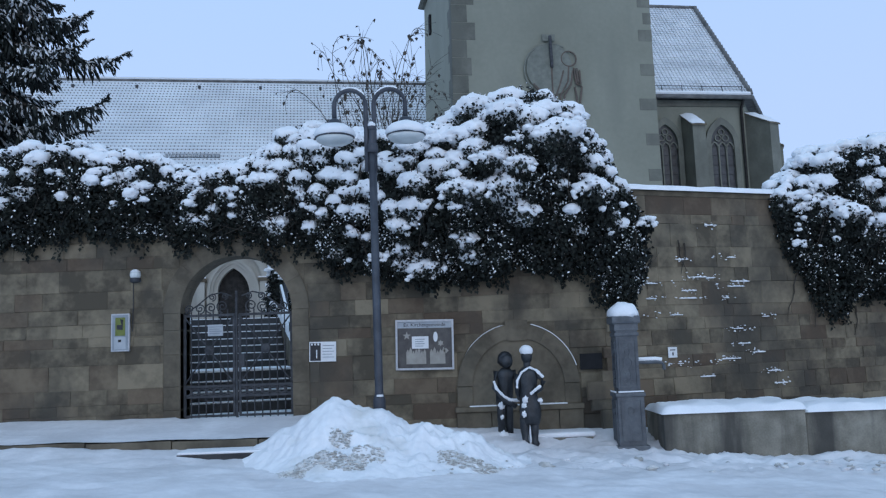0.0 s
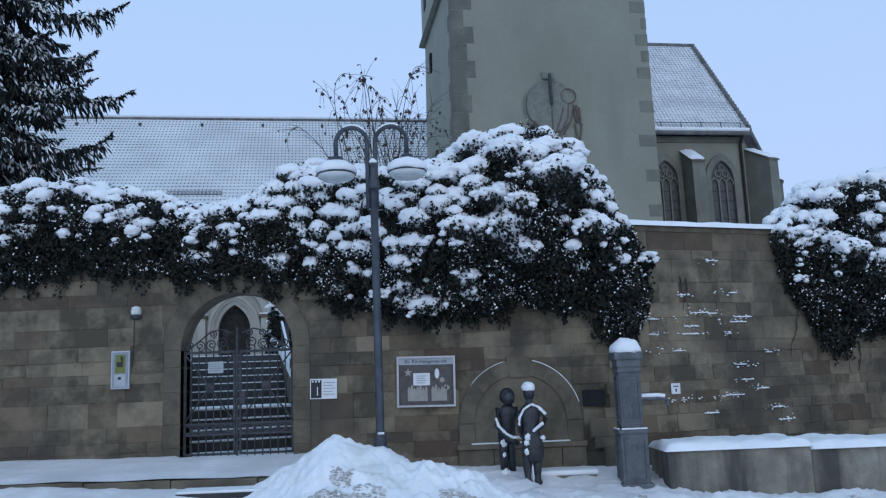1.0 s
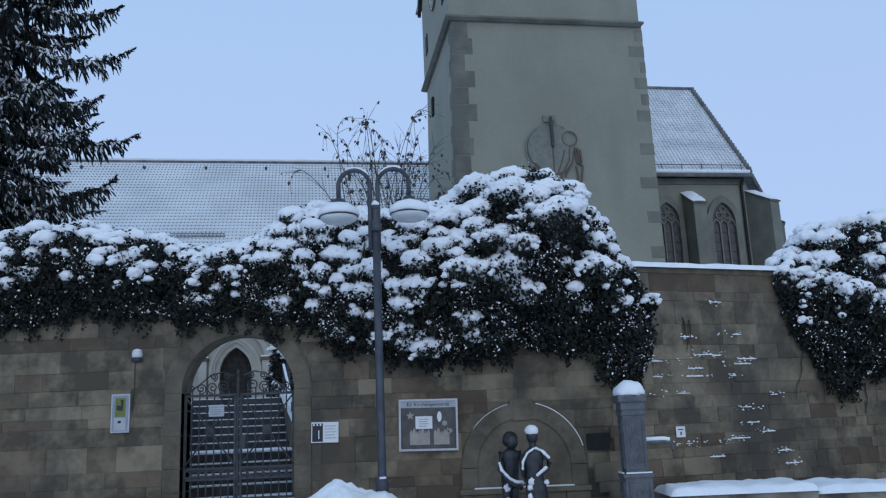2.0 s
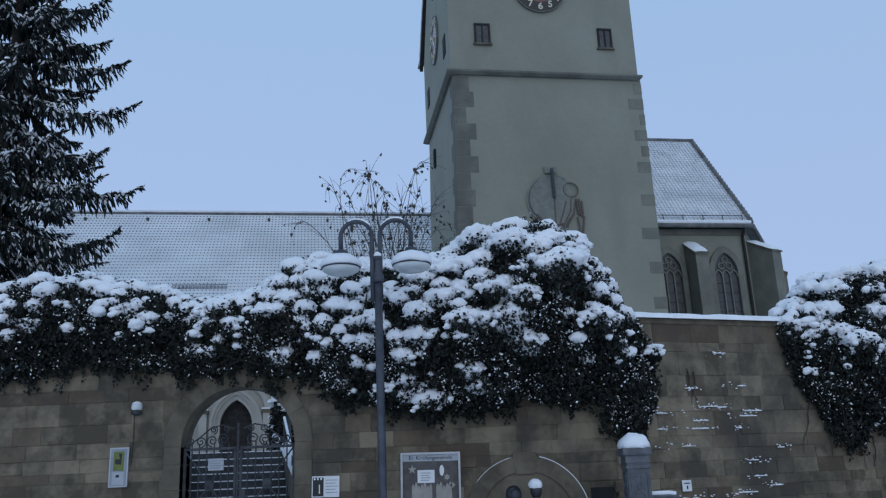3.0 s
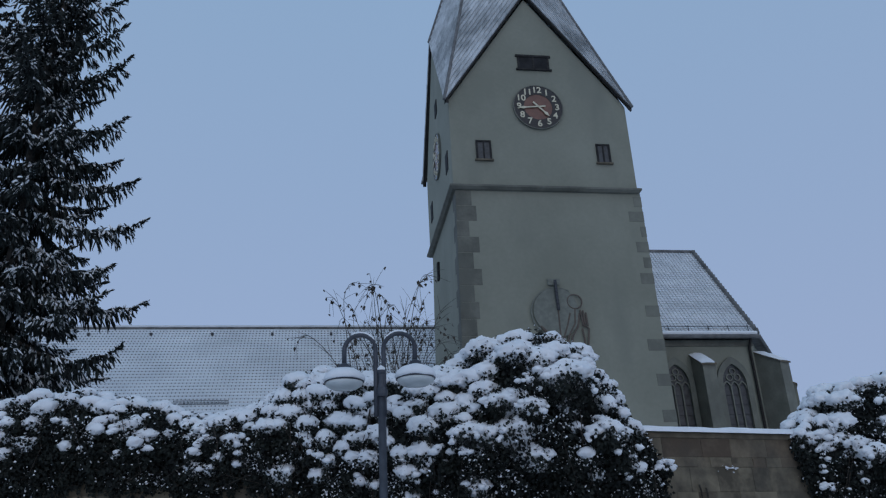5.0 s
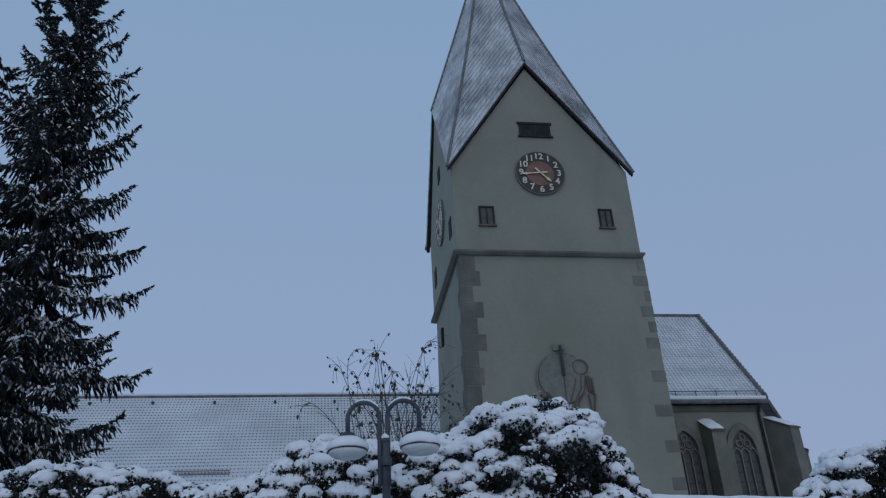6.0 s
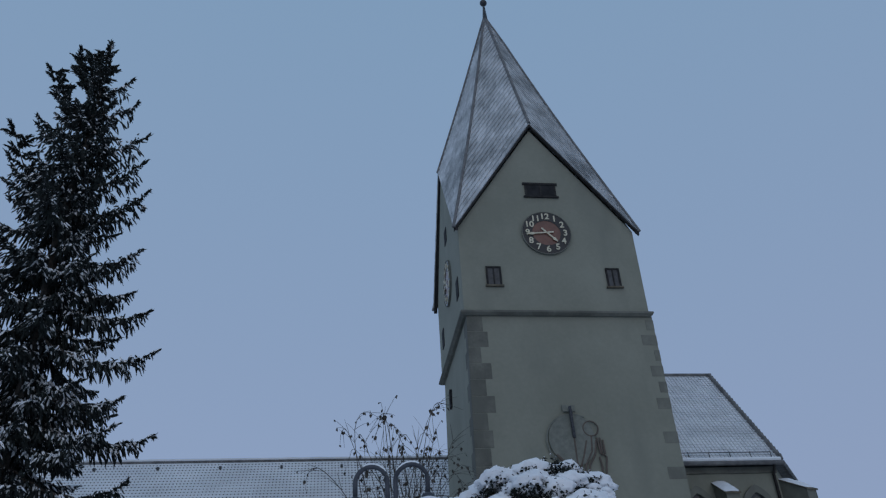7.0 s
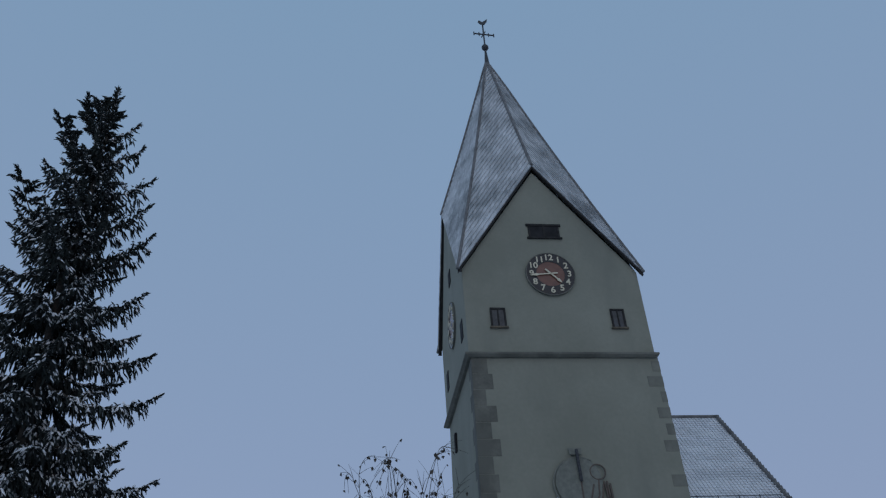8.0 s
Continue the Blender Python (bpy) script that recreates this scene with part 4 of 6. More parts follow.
        for _ in range(14):
            r = rnd.uniform(0.03, 0.07)
            small.append((p + Vector((rnd.uniform(-1.4, 1.4) * R, -R * rnd.uniform(0.2, 0.6), rnd.uniform(-0.8, 0.3) * R)), r, (Vector((0, 0, 1)) + n * 0.4).normalized(), 0.15, r * 0.2))
    v, f = leaf_mesh(spots, 0.068, seed)
    raw("foliage", v, f, IVY, th)["kind"] = "stuff"
    v, f = leaf_mesh(white, 0.042, seed + 1, droop=0.0)
    raw("snow_flecks", v, f, SNOW, th)["kind"] = "stuff"
    bm = bmesh.new()
    for _ in range(int((x1 - x0) * 3)):
        x = rnd.uniform(x0, x1)
        pts = [at(x + 0.12 * i * rnd.uniform(-1, 1), 0.65 - 0.12 * i, -0.06)[0] for i in range(6)]
        tube(pts, 0.007, 4, bm, taper=0.003)
    part("twigs", bm, BARK, th)
    v, f = draped_snow(loads, seed)
    ob = raw("snow_load", v, f, SNOW, th, smooth=True)
    ob["label"], ob["kind"] = "puffy fresh snow lying on the leaves", "stuff"
    v, f = draped_snow(small, seed + 2)
    raw("small_snow_load", v, f, SNOW, th, smooth=True)["kind"] = "stuff"
    return th


hedge("ivy_over_wall", "dark evergreen ivy bushing over the wall under heavy snow", -8.5, 3.35,
      [(-8.5, 4.95), (-7.04, 4.9), (-6.5, 5.02), (-5.86, 5.04), (-5.3, 4.88), (-4.94, 4.76), (-4.3, 4.66), (-3.67, 4.58), (-3.12, 4.62), (-2.66, 4.82), (-2.4, 5.05), (-1.92, 5.2), (-1.4, 5.0),
       (-0.64, 5.05), (-0.08, 5.12), (0.29, 5.26), (0.58, 5.5), (0.95, 5.62), (1.55, 5.6), (2.14, 5.38), (2.4, 5.05), (2.6, 4.65), (2.8, 4.3), (3.05, 3.9), (3.35, 3.4)],
      [(-8.5, 3.45), (-7, 3.45), (-6.27, 3.6), (-5.05, 3.62), (-4.43, 3.54), (-3.9, 3.46), (-3.3, 3.46), (-2.78, 3.44), (-2.3, 3.3), (-1.56, 2.98), (-0.87, 2.9), (-0.35, 2.78), (0.18, 2.75), (0.6, 2.62),
       (1.05, 2.82), (1.49, 2.9), (1.92, 2.8), (2.35, 2.65), (2.59, 2.35), (2.83, 2.05), (3.05, 2.3), (3.35, 3.0)],
      [(-8.5, 0.35), (-4, 0.35), (-2, 0.5), (0, 0.72), (1.5, 0.9), (2.5, 0.6), (3.35, 0.1)], 0.55, pose(0, 13.2, 0),
      [(-8.5, 0.6), (-5, 0.66), (-4, 0.64), (-2.5, 0.47), (-1.5, 0.34), (-0.5, 0.32), (0.3, 0.46), (0.8, 0.53), (1.5, 0.58), (2.2, 0.6), (2.6, 0.68), (3.3, 0.76)], 11,
      [(-8.5, 0.2), (-4, 0.2), (-2.5, 0.22), (-0.5, 0.2), (0.4, 0.27), (1.0, 0.34), (2.2, 0.3), (2.8, 0.2), (3.35, 0.15)],
      [(-0.2, 2.86, 0.24), (0.27, 4.02, 0.2), (1.82, 4.72, 0.36), (2.29, 3.95, 0.22), (0.76, 4.4, 0.16), (1.25, 4.3, 0.2), (-0.95, 3.1, 0.1), (3.28, 3.5, 0.12)], 0.35)
hedge("ivy_over_wall", "dark ivy bush spilling over the wall's end under snow", 3.25, 9.5,
      [(3.25, 4.0), (3.65, 4.25), (3.95, 4.45), (4.1, 4.68), (4.6, 4.85), (5.2, 5.0), (5.8, 5.15), (9.5, 5.4)],
      [(3.25, 3.7), (3.5, 3.1), (3.8, 2.6), (4.1, 2.2), (4.4, 2.0), (4.8, 2.3), (5.4, 2.35), (9.5, 2.3)],
      [(3.25, 0.15), (4.2, 0.5), (5.5, 0.7), (9.5, 0.6)], 0.6, BEND,
      [(3.2, 0.7), (4.2, 0.72), (9, 0.7)], 23, [(3.25, 0.16), (3.8, 0.22), (4.3, 0.32), (9.5, 0.32)],
      [(4.42, 3.62, 0.26), (3.62, 3.2, 0.08)], 0.1)


# ---- spruce behind the wall ----
def spruce():
    rnd = random.Random(5)
    th = thing("spruce_tree", "tall dark spruce with drooping branches dusted with snow", "tree", pose(-10.75, 19.0, 2.2))
    height = 20.0

    def axis(z):
        return Vector((lerp_table([(0, 0), (8, 0.1), (14, 0.28), (17, 0.4), (20, 0.54)], z) + 0.05 * math.sin(z * 0.9), 0.06 * math.cos(z * 0.7), z))
    part("trunk", tube([axis(height * i / 24) for i in range(25)], 0.27, 8, taper=0.02), BARK, th)
    wood = bmesh.new()
    green_v, green_f, snow_v, snow_f = [], [], [], []

    def twig(p, d, length, fat):
        """A short bushy shoot: a three-sided spindle roughened with needle tufts, snow along some of its back."""
        side = d.cross(Vector((0, 0, 1)))
        side = side.normalized() if side.length > 0.05 else Vector((1, 0, 0))
        up = side.cross(d)
        k = len(green_v)
        spin = rnd.uniform(0, 2.1)
        for t, r in ((0.0, 0.55), (0.4, 1.0), (0.78, 0.8)):
            q = p + d * length * t + Vector((0, 0, -0.1 * length * t * t))
            for j in range(3):
                an = spin + 2.094 * j + t
                green_v.append(q + (side * math.cos(an) + up * math.sin(an)) * fat * r * rnd.uniform(0.7, 1.2))
        green_v.append(p + d * length + Vector((0, 0, -0.1 * length)))
        for a in (0, 3):
            for j in range(3):
                b = (j + 1) % 3
                green_f.append((k + a + j, k + a + b, k + a + 3 + b, k + a + 3 + j))
        for j in range(3):
            green_f.append((k + 6 + j, k + 6 + (j + 1) % 3, k + 9))
        for _ in range(4):
            t = rnd.uniform(0.05, 1.0)
            q = p + d * length * t + Vector((0, 0, -0.1 * length * t * t))
            o = (side * rnd.uniform(-1, 1) + up * rnd.uniform(-1, 1) + d * 0.8).normalized()
            e = o.cross(d)
            e = e.normalized() * 0.014 if e.length > 1e-3 else Vector((0, 0, 0.014))
            k = len(green_v)
            green_v.extend([q - e, q + e, q + o * fat * 2.2])
            green_f.append((k, k + 1, k + 2))
        patch = noise.noise(p * 1.3 + Vector((9, 2, 4)))
        if d.z > -0.9 and rnd.random() < 0.46 + 0.85 * patch + 0.2 * (1 - smooth(6.0, 11.0, p.z)):
            k = len(snow_v)
            w, h = side * fat * rnd.uniform(0.85, 1.25), up * fat
            a, b = p, p + d * length * rnd.uniform(0.6, 0.95)
            m = a.lerp(b, 0.45) + Vector((0, 0, -0.02 * length))
            snow_v.extend([a - w * 0.6, a + h * 0.9, a + w * 0.6, m - w - h * 0.35, m + h * 1.35, m + w - h * 0.35, b + h * 0.4])
            snow_f.extend([(k, k + 3, k + 4, k + 1), (k + 1, k + 4, k + 5, k + 2), (k + 3, k + 6, k + 4), (k + 4, k + 6, k + 5)])

    def limb_at(p0, out, L, sink, lift, thin, full=1.0):
        """A limb that sinks from the trunk and turns up at its tip, hung with shoots."""
        n = max(4, int(L / 0.15))
        bend = Vector((-out.y, out.x, 0)) * rnd.uniform(-0.12, 0.12)
        pts = []
        for i in range(n + 1):
            s = i / n
            pts.append(p0 + out * L * s + bend * L * s * s + Vector((0, 0, L * (sink * s + lift * s ** 2.5) + 0.03 * math.sin(i * 1.9 + L * 9))))
        tube(pts, thin, 5, wood, taper=0.008)
        for i in range(1, n + 1):
            s = i / n
            d = (pts[i] - pts[i - 1]).normalized()
            sd = d.cross(Vector((0, 0, 1))).normalized()
            room = 0.14 + 0.42 * math.sin(math.pi * min(1.0, 0.18 + 0.82 * s)) ** 0.8 * min(1.0, L / 1.7) * full
            for sg in (-1, 1):
                for _ in range(4):
                    q = pts[i - 1].lerp(pts[i], rnd.random())
                    dd = (d * rnd.uniform(0.5, 1.0) + sd * sg * rnd.uniform(0.4, 1.0) + Vector((0, 0, rnd.uniform(-0.85, 0.0)))).normalized()
                    twig(q, dd, room * rnd.uniform(0.3, 0.68), rnd.uniform(0.022, 0.036))
                    if room > 0.3:
                        far = q + dd * room * rnd.uniform(0.5, 0.8)
                        twig(far, (dd * 0.5 + Vector((rnd.uniform(-0.4, 0.4), rnd.uniform(-0.4, 0.4), -0.55))).normalized(), room * 0.5, rnd.uniform(0.02, 0.034))
            if s > 0.12:
                for _ in range(2):
                    q = pts[i - 1].lerp(pts[i], rnd.random())
                    twig(q, (d * 0.35 + sd * rnd.uniform(-0.5, 0.5) + Vector((0, 0, -1))).normalized(), room * rnd.uniform(0.4, 1.0), rnd.uniform(0.022, 0.036))
        for _ in range(3):
            twig(pts[-1] - (pts[-1] - pts[-2]) * rnd.random(), ((pts[-1] - pts[-2]).normalized() + Vector((rnd.uniform(-0.4, 0.4), rnd.uniform(-0.4, 0.4), rnd.uniform(-0.1, 0.3)))).normalized(), rnd.uniform(0.16, 0.26), 0.035)

    reach = [(0, 3.6), (5, 3.6), (8.6, 3.1), (11.5, 2.5), (14.6, 1.9), (16, 1.5), (17.4, 1.0), (18.5, 0.6), (20, 0.12)]

    def habit(z):
        t = smooth(9.0, 19.0, z)
        return -0.72 + 0.9 * t, 0.45 - 0.05 * t
    # large limbs towards the nave, tier over tier
    for x, z in ((1.15, 18.25), (1.42, 17.4), (1.86, 16.0), (2.17, 14.7), (2.57, 13.55), (2.72, 11.55), (2.2, 10.7), (2.77, 9.95), (3.14, 8.6), (2.5, 7.5), (3.22, 6.7), (3.46, 5.2), (2.9, 3.9), (3.3, 2.9)):
        L = x - 0.12 + 0.3 * (1 - smooth(9.0, 13.0, z))
        a, b = habit(z)
        limb_at(Vector((axis(z).x, 0, z - L * (a + b))), Vector((1, rnd.uniform(-0.25, 0.05), 0)).normalized(), L, a, b, 0.02 + 0.012 * L, 1.15)
    z = 0.8
    while z < height - 0.25:
        count = 6 if z < 15 else 4
        a0 = rnd.uniform(0, 6.28)
        for k in range(count):
            ang = a0 + 6.283 * k / count + rnd.uniform(-0.3, 0.3)
            out = Vector((math.cos(ang), math.sin(ang), 0))
            L = lerp_table(reach, z) * rnd.uniform(0.6, 0.98) * (0.85 - 0.13 * smooth(7, 10, z) if out.x > 0.45 else 1.0)
            a, b = habit(z)
            limb_at(axis(z) + Vector((0, 0, rnd.uniform(-0.2, 0.2) - L * (a + b) * 0.5)), out, L, a + rnd.uniform(-0.08, 0.08), b, 0.012 + 0.009 * L)
        z += rnd.uniform(0.6, 0.8) if z < 15 else 0.36
    # side leaders that stand up beside the top
    for foot, tip in (((0.3, 0, 13.2), (-2.0, 0.2, 16.6)), ((0.4, 0, 16.6), (-1.05, -0.1, 18.75)), ((0.45, 0, 17.6), (-0.45, 0.1, 19.55)), ((0.5, 0, 18.2), (0.06, -0.1, 19.4))):
        foot, tip = Vector(foot), Vector(tip)
        pts = [foot.lerp(tip, i / 12) + Vector((0, 0, -0.42 * math.sin(math.pi * i / 12) * (tip - foot).length * 0.4)) for i in range(13)]
        tube(pts, 0.05, 6, wood, taper=0.01)
        size = (tip - foot).length
        for i in range(3, 13):
            for k in range(3):
                ang = rnd.uniform(0, 6.28)
                L = (0.09 + 0.22 * (1 - i / 12)) * size * rnd.uniform(0.5, 1.0)
                limb_at(pts[i], Vector((math.cos(ang), math.sin(ang), 0.1)).normalized(), max(0.2, L), 0.1, 0.3, 0.012, 0.8)
    for _ in range(24):
        p = axis(height - rnd.uniform(0.0, 0.9))
        ang = rnd.uniform(0, 6.28)
        twig(p, Vector((math.cos(ang) * 0.6, math.sin(ang) * 0.6, 0.9)).normalized(), 0.2, 0.03)
    part("branchwork", wood, BARK, th)["kind"] = "stuff"
    raw("needles", green_v, green_f, NEEDLE, th)["kind"] = "stuff"
    raw("snow_dusting", snow_v, snow_f, SNOW, th)["kind"] = "stuff"
    return th


spruce()


# ---- bare shrub behind the ivy ----
def shrub():
    rnd = random.Random(8)
    th = thing("bare_shrub", "leafless arching shrub with a few withered leaves", "shrub", pose(-0.95, 14.4, 3.8))
    bm = bmesh.new()
    leaves = []

    def cane(p0, peak, tip, r, twigs):
        """A cane that rises to its peak and bends over to its tip."""
        p0, peak, tip = Vector(p0), Vector(peak), Vector(tip)
        ctrl = peak * 1.6 - (p0 + tip) * 0.3
        pts = [(p0 * (1 - t) + ctrl * t) * (1 - t) + (ctrl * (1 - t) + tip * t) * t + Vector((0.02 * noise.noise(Vector((t * 6, peak.x, 1))), 0, 0)) for t in (i / 12 for i in range(13))]
        tube(pts, r, 5, bm, taper=r * 0.35)
        for _ in range(twigs):
            i = rnd.randint(3, 11)
            d = (pts[i + 1] - pts[i]).normalized()
            d = (d + Vector((rnd.uniform(-0.9, 0.9), rnd.uniform(-0.5, 0.5), rnd.uniform(-0.3, 0.5)))).normalized()
            L = rnd.uniform(0.2, 0.6)
            q = [pts[i] + d * L * k / 5 + Vector((0, 0, -0.18 * L * (k / 5) ** 2)) for k in range(6)]
            tube(q, r * 0.5, 4, bm, taper=r * 0.25)
            if rnd.random() < 0.3:
                leaves.append((q[-1], Vector((rnd.uniform(-1, 1), -1, 0.3))))
        for i in range(8, 13):
            for _ in range(rnd.randint(0, 2) if r > 0.008 else rnd.randint(0, 1)):
                leaves.append((pts[i] + Vector((rnd.uniform(-0.03, 0.03), rnd.uniform(-0.03, 0.03), -0.02)), Vector((rnd.uniform(-1, 1), -1, 0.2))))

    for px, pz, tx, tz in ((-0.85, 3.02, -1.12, 2.95), (-0.95, 3.2, -0.42, 3.4), (-0.28, 3.5, -0.3, 2.7), (-0.3, 3.42, 0.1, 2.6), (-0.22, 3.45, -0.42, 2.9), (-1.3, 2.5, -1.72, 2.15), (0.35, 2.85, 0.66, 3.4), (0.45, 3.2, 0.8, 3.42),
                           (0.55, 2.9, 0.62, 3.05), (-0.1, 3.2, 0.3, 2.4), (-0.6, 2.8, -0.75, 3.0), (0.7, 2.4, 0.95, 2.95), (0.2, 2.6, 0.45, 3.0)):
        cane((rnd.uniform(-0.35, 0.35), rnd.uniform(-0.15, 0.15), 0), (px, rnd.uniform(-0.3, 0.3), pz), (tx, rnd.uniform(-0.4, 0.4), tz), 0.009, 7)
    for _ in range(38):
        x = rnd.uniform(-0.9, 1.25)
        h = rnd.uniform(1.6, 2.75)
        cane((rnd.uniform(-0.5, 0.7), rnd.uniform(-0.2, 0.4), 0), (x * 0.7, rnd.uniform(-0.3, 0.4), h), (x, rnd.uniform(-0.3, 0.4), h - rnd.uniform(-0.2, 0.4)), 0.0065, 8)
    part("branchwork", bm, BARK, th)["kind"] = "stuff"
    v, f = leaf_mesh(leaves, 0.08, 4, droop=1.4)
    raw("withered_leaves", v, f, BARK, th)["kind"] = "stuff"


shrub()


# ---- stairs and things behind the gate ----
ST = pose(GX, 13.75, 0, 0, 0, 15)


def stairs():
    th = thing("stairs", "stone stairs with snow on the treads", "stairs", ST, kind="structure")
    z, y = 0.64, 1.1
    for i in range(4):
        s = part("step", boxed(-1.02, 1.02, y, y + (0.31 if i < 3 else 2.2), z - 0.3, z + 0.165, bevel=0.012), STAIR, th, "dark worn stone step")
        part("snow_cover", boxed(-1.0, 1.0, y + (0.1 if i < 3 else 0.02), y + (0.33 if i < 3 else 2.2), z + 0.16, z + (0.19 if i < 3 else 0.205), bevel=0.012), SNOW, s, "snow")
        z, y = z + 0.175, y + 0.31
    y += 1.9
    for i in range(7):
        s = part("step", boxed(-1.02, 1.02, y, y + (0.36 if i < 6 else 1.2), z - 0.3, z + 0.155, bevel=0.012), STAIR, th, "dark worn stone step")
        part("snow_cover", boxed(-1.0, 1.0, y + 0.1, y + (0.38 if i < 6 else 1.2), z + 0.15, z + 0.178, bevel=0.012), SNOW, s, "snow")
        z, y = z + 0.165, y + 0.36
    part("lower_path", boxed(-1.3, 1.3, -0.6, 1.1, 0.2, 0.65, bevel=0.02), SNOW, th, "snow-covered landing")
    for sx in (-1, 1):
        x = sx * 1.2
        part("cheek_wall", solid([(x - 0.18, 0.3, -0.4), (x + 0.18, 0.3, -0.4), (x + 0.18, 7.2, -0.4), (x - 0.18, 7.2, -0.4),
                                  (x - 0.18, 0.3, 1.2), (x + 0.18, 0.3, 1.2), (x + 0.18, 7.2, 2.55), (x - 0.18, 7.2, 2.55)],
                                 [(0, 1, 2, 3), (4, 5, 6, 7), (0, 1, 5, 4), (1, 2, 6, 5), (2, 3, 7, 6), (3, 0, 4, 7)]), STONE, th, "stone cheek wall")
        part("snow_cover", tube([(x, 0.3, 1.22), (x, 3.5, 1.86), (x, 7.2, 2.58)], 0.17, 8), SNOW, th, "snow along the cheek wall")
        r = part("handrail", tube([(x * 0.9, 1.0, 1.55), (x * 0.9, 2.2, 2.0), (x * 0.9, 4.2, 2.3), (x * 0.9, 6.6, 3.25)], 0.022, 6), IRON, th, "iron handrail with snow")
        part("snow_cover", tube([(x * 0.9, 1.0, 1.585), (x * 0.9, 2.2, 2.035), (x * 0.9, 4.2, 2.335), (x * 0.9, 6.6, 3.285)], 0.032, 6), SNOW, r)
        for yy, z0, z1 in ((1.0, 0.7, 1.55), (2.2, 1.3, 2.0), (4.2, 1.4, 2.3), (6.6, 2.3, 3.25)):
            part("post", tube([(x * 0.9, yy, z0), (x * 0.9, yy, z1)], 0.02, 6), IRON, r)


stairs()


def snowy_bush(m, h, r, seed, label):
    rnd = random.Random(seed)
    th = thing("evergreen_bush", label, "bush", m)
    spots, caps = [], []
    for _ in range(2600):
        z = rnd.random()
        rr = r * (1 - z ** 1.6) ** 0.5 * rnd.uniform(0.7, 1.0) * (1 + 0.25 * noise.noise(Vector((z * 5, rnd.random(), seed))))
        a = rnd.uniform(0, 6.28)
        p = Vector((rr * math.cos(a), rr * math.sin(a), z * h))
        spots.append((p, Vector((math.cos(a), math.sin(a), 0.3))))
        if rnd.random() < 0.02 + 0.03 * z:
            caps.append((p + Vector((0, 0, 0.03)), rnd.uniform(0.06, 0.16), rnd.uniform(0.05, 0.11)))
    caps.append((Vector((0, 0, h)), 0.25, 0.16))
    v, f = leaf_mesh(spots, 0.1, seed)
    raw("foliage", v, f, IVY, th)["kind"] = "stuff"
    part("stem", tube([(0, 0, -0.1), (0, 0, h * 0.9)], 0.04, 6, taper=0.01), BARK, th)
    v, f = cap_mesh("snow", caps, seed)
    raw("snow_load", v, f, SNOW, th, smooth=True)["kind"] = "stuff"


snowy_bush(ST @ pose(1.12, 7.9, 2.2), 1.9, 0.42, 3, "slim dark evergreen loaded with snow beside the stairs")
lan = thing("lamp_post", "short lamp post with a snow cap beside the stairs", "lamp", ST @ pose(1.25, 7.3, 2.3))
part("post", tube([(0, 0, 0), (0, 0, 1.75)], 0.05, 8), IRON, lan)
part("lantern", lathe([(0.06, 1.72), (0.11, 1.76), (0.12, 1.95), (0.06, 2.0)], 10, at=(0, 0, 0)), LAMP_GLASS, lan)
part("snow_cap", lathe([(0.12, 1.99), (0.14, 2.03), (0.1, 2.1), (0.02, 2.13)], 12), SNOW, lan, "snow")


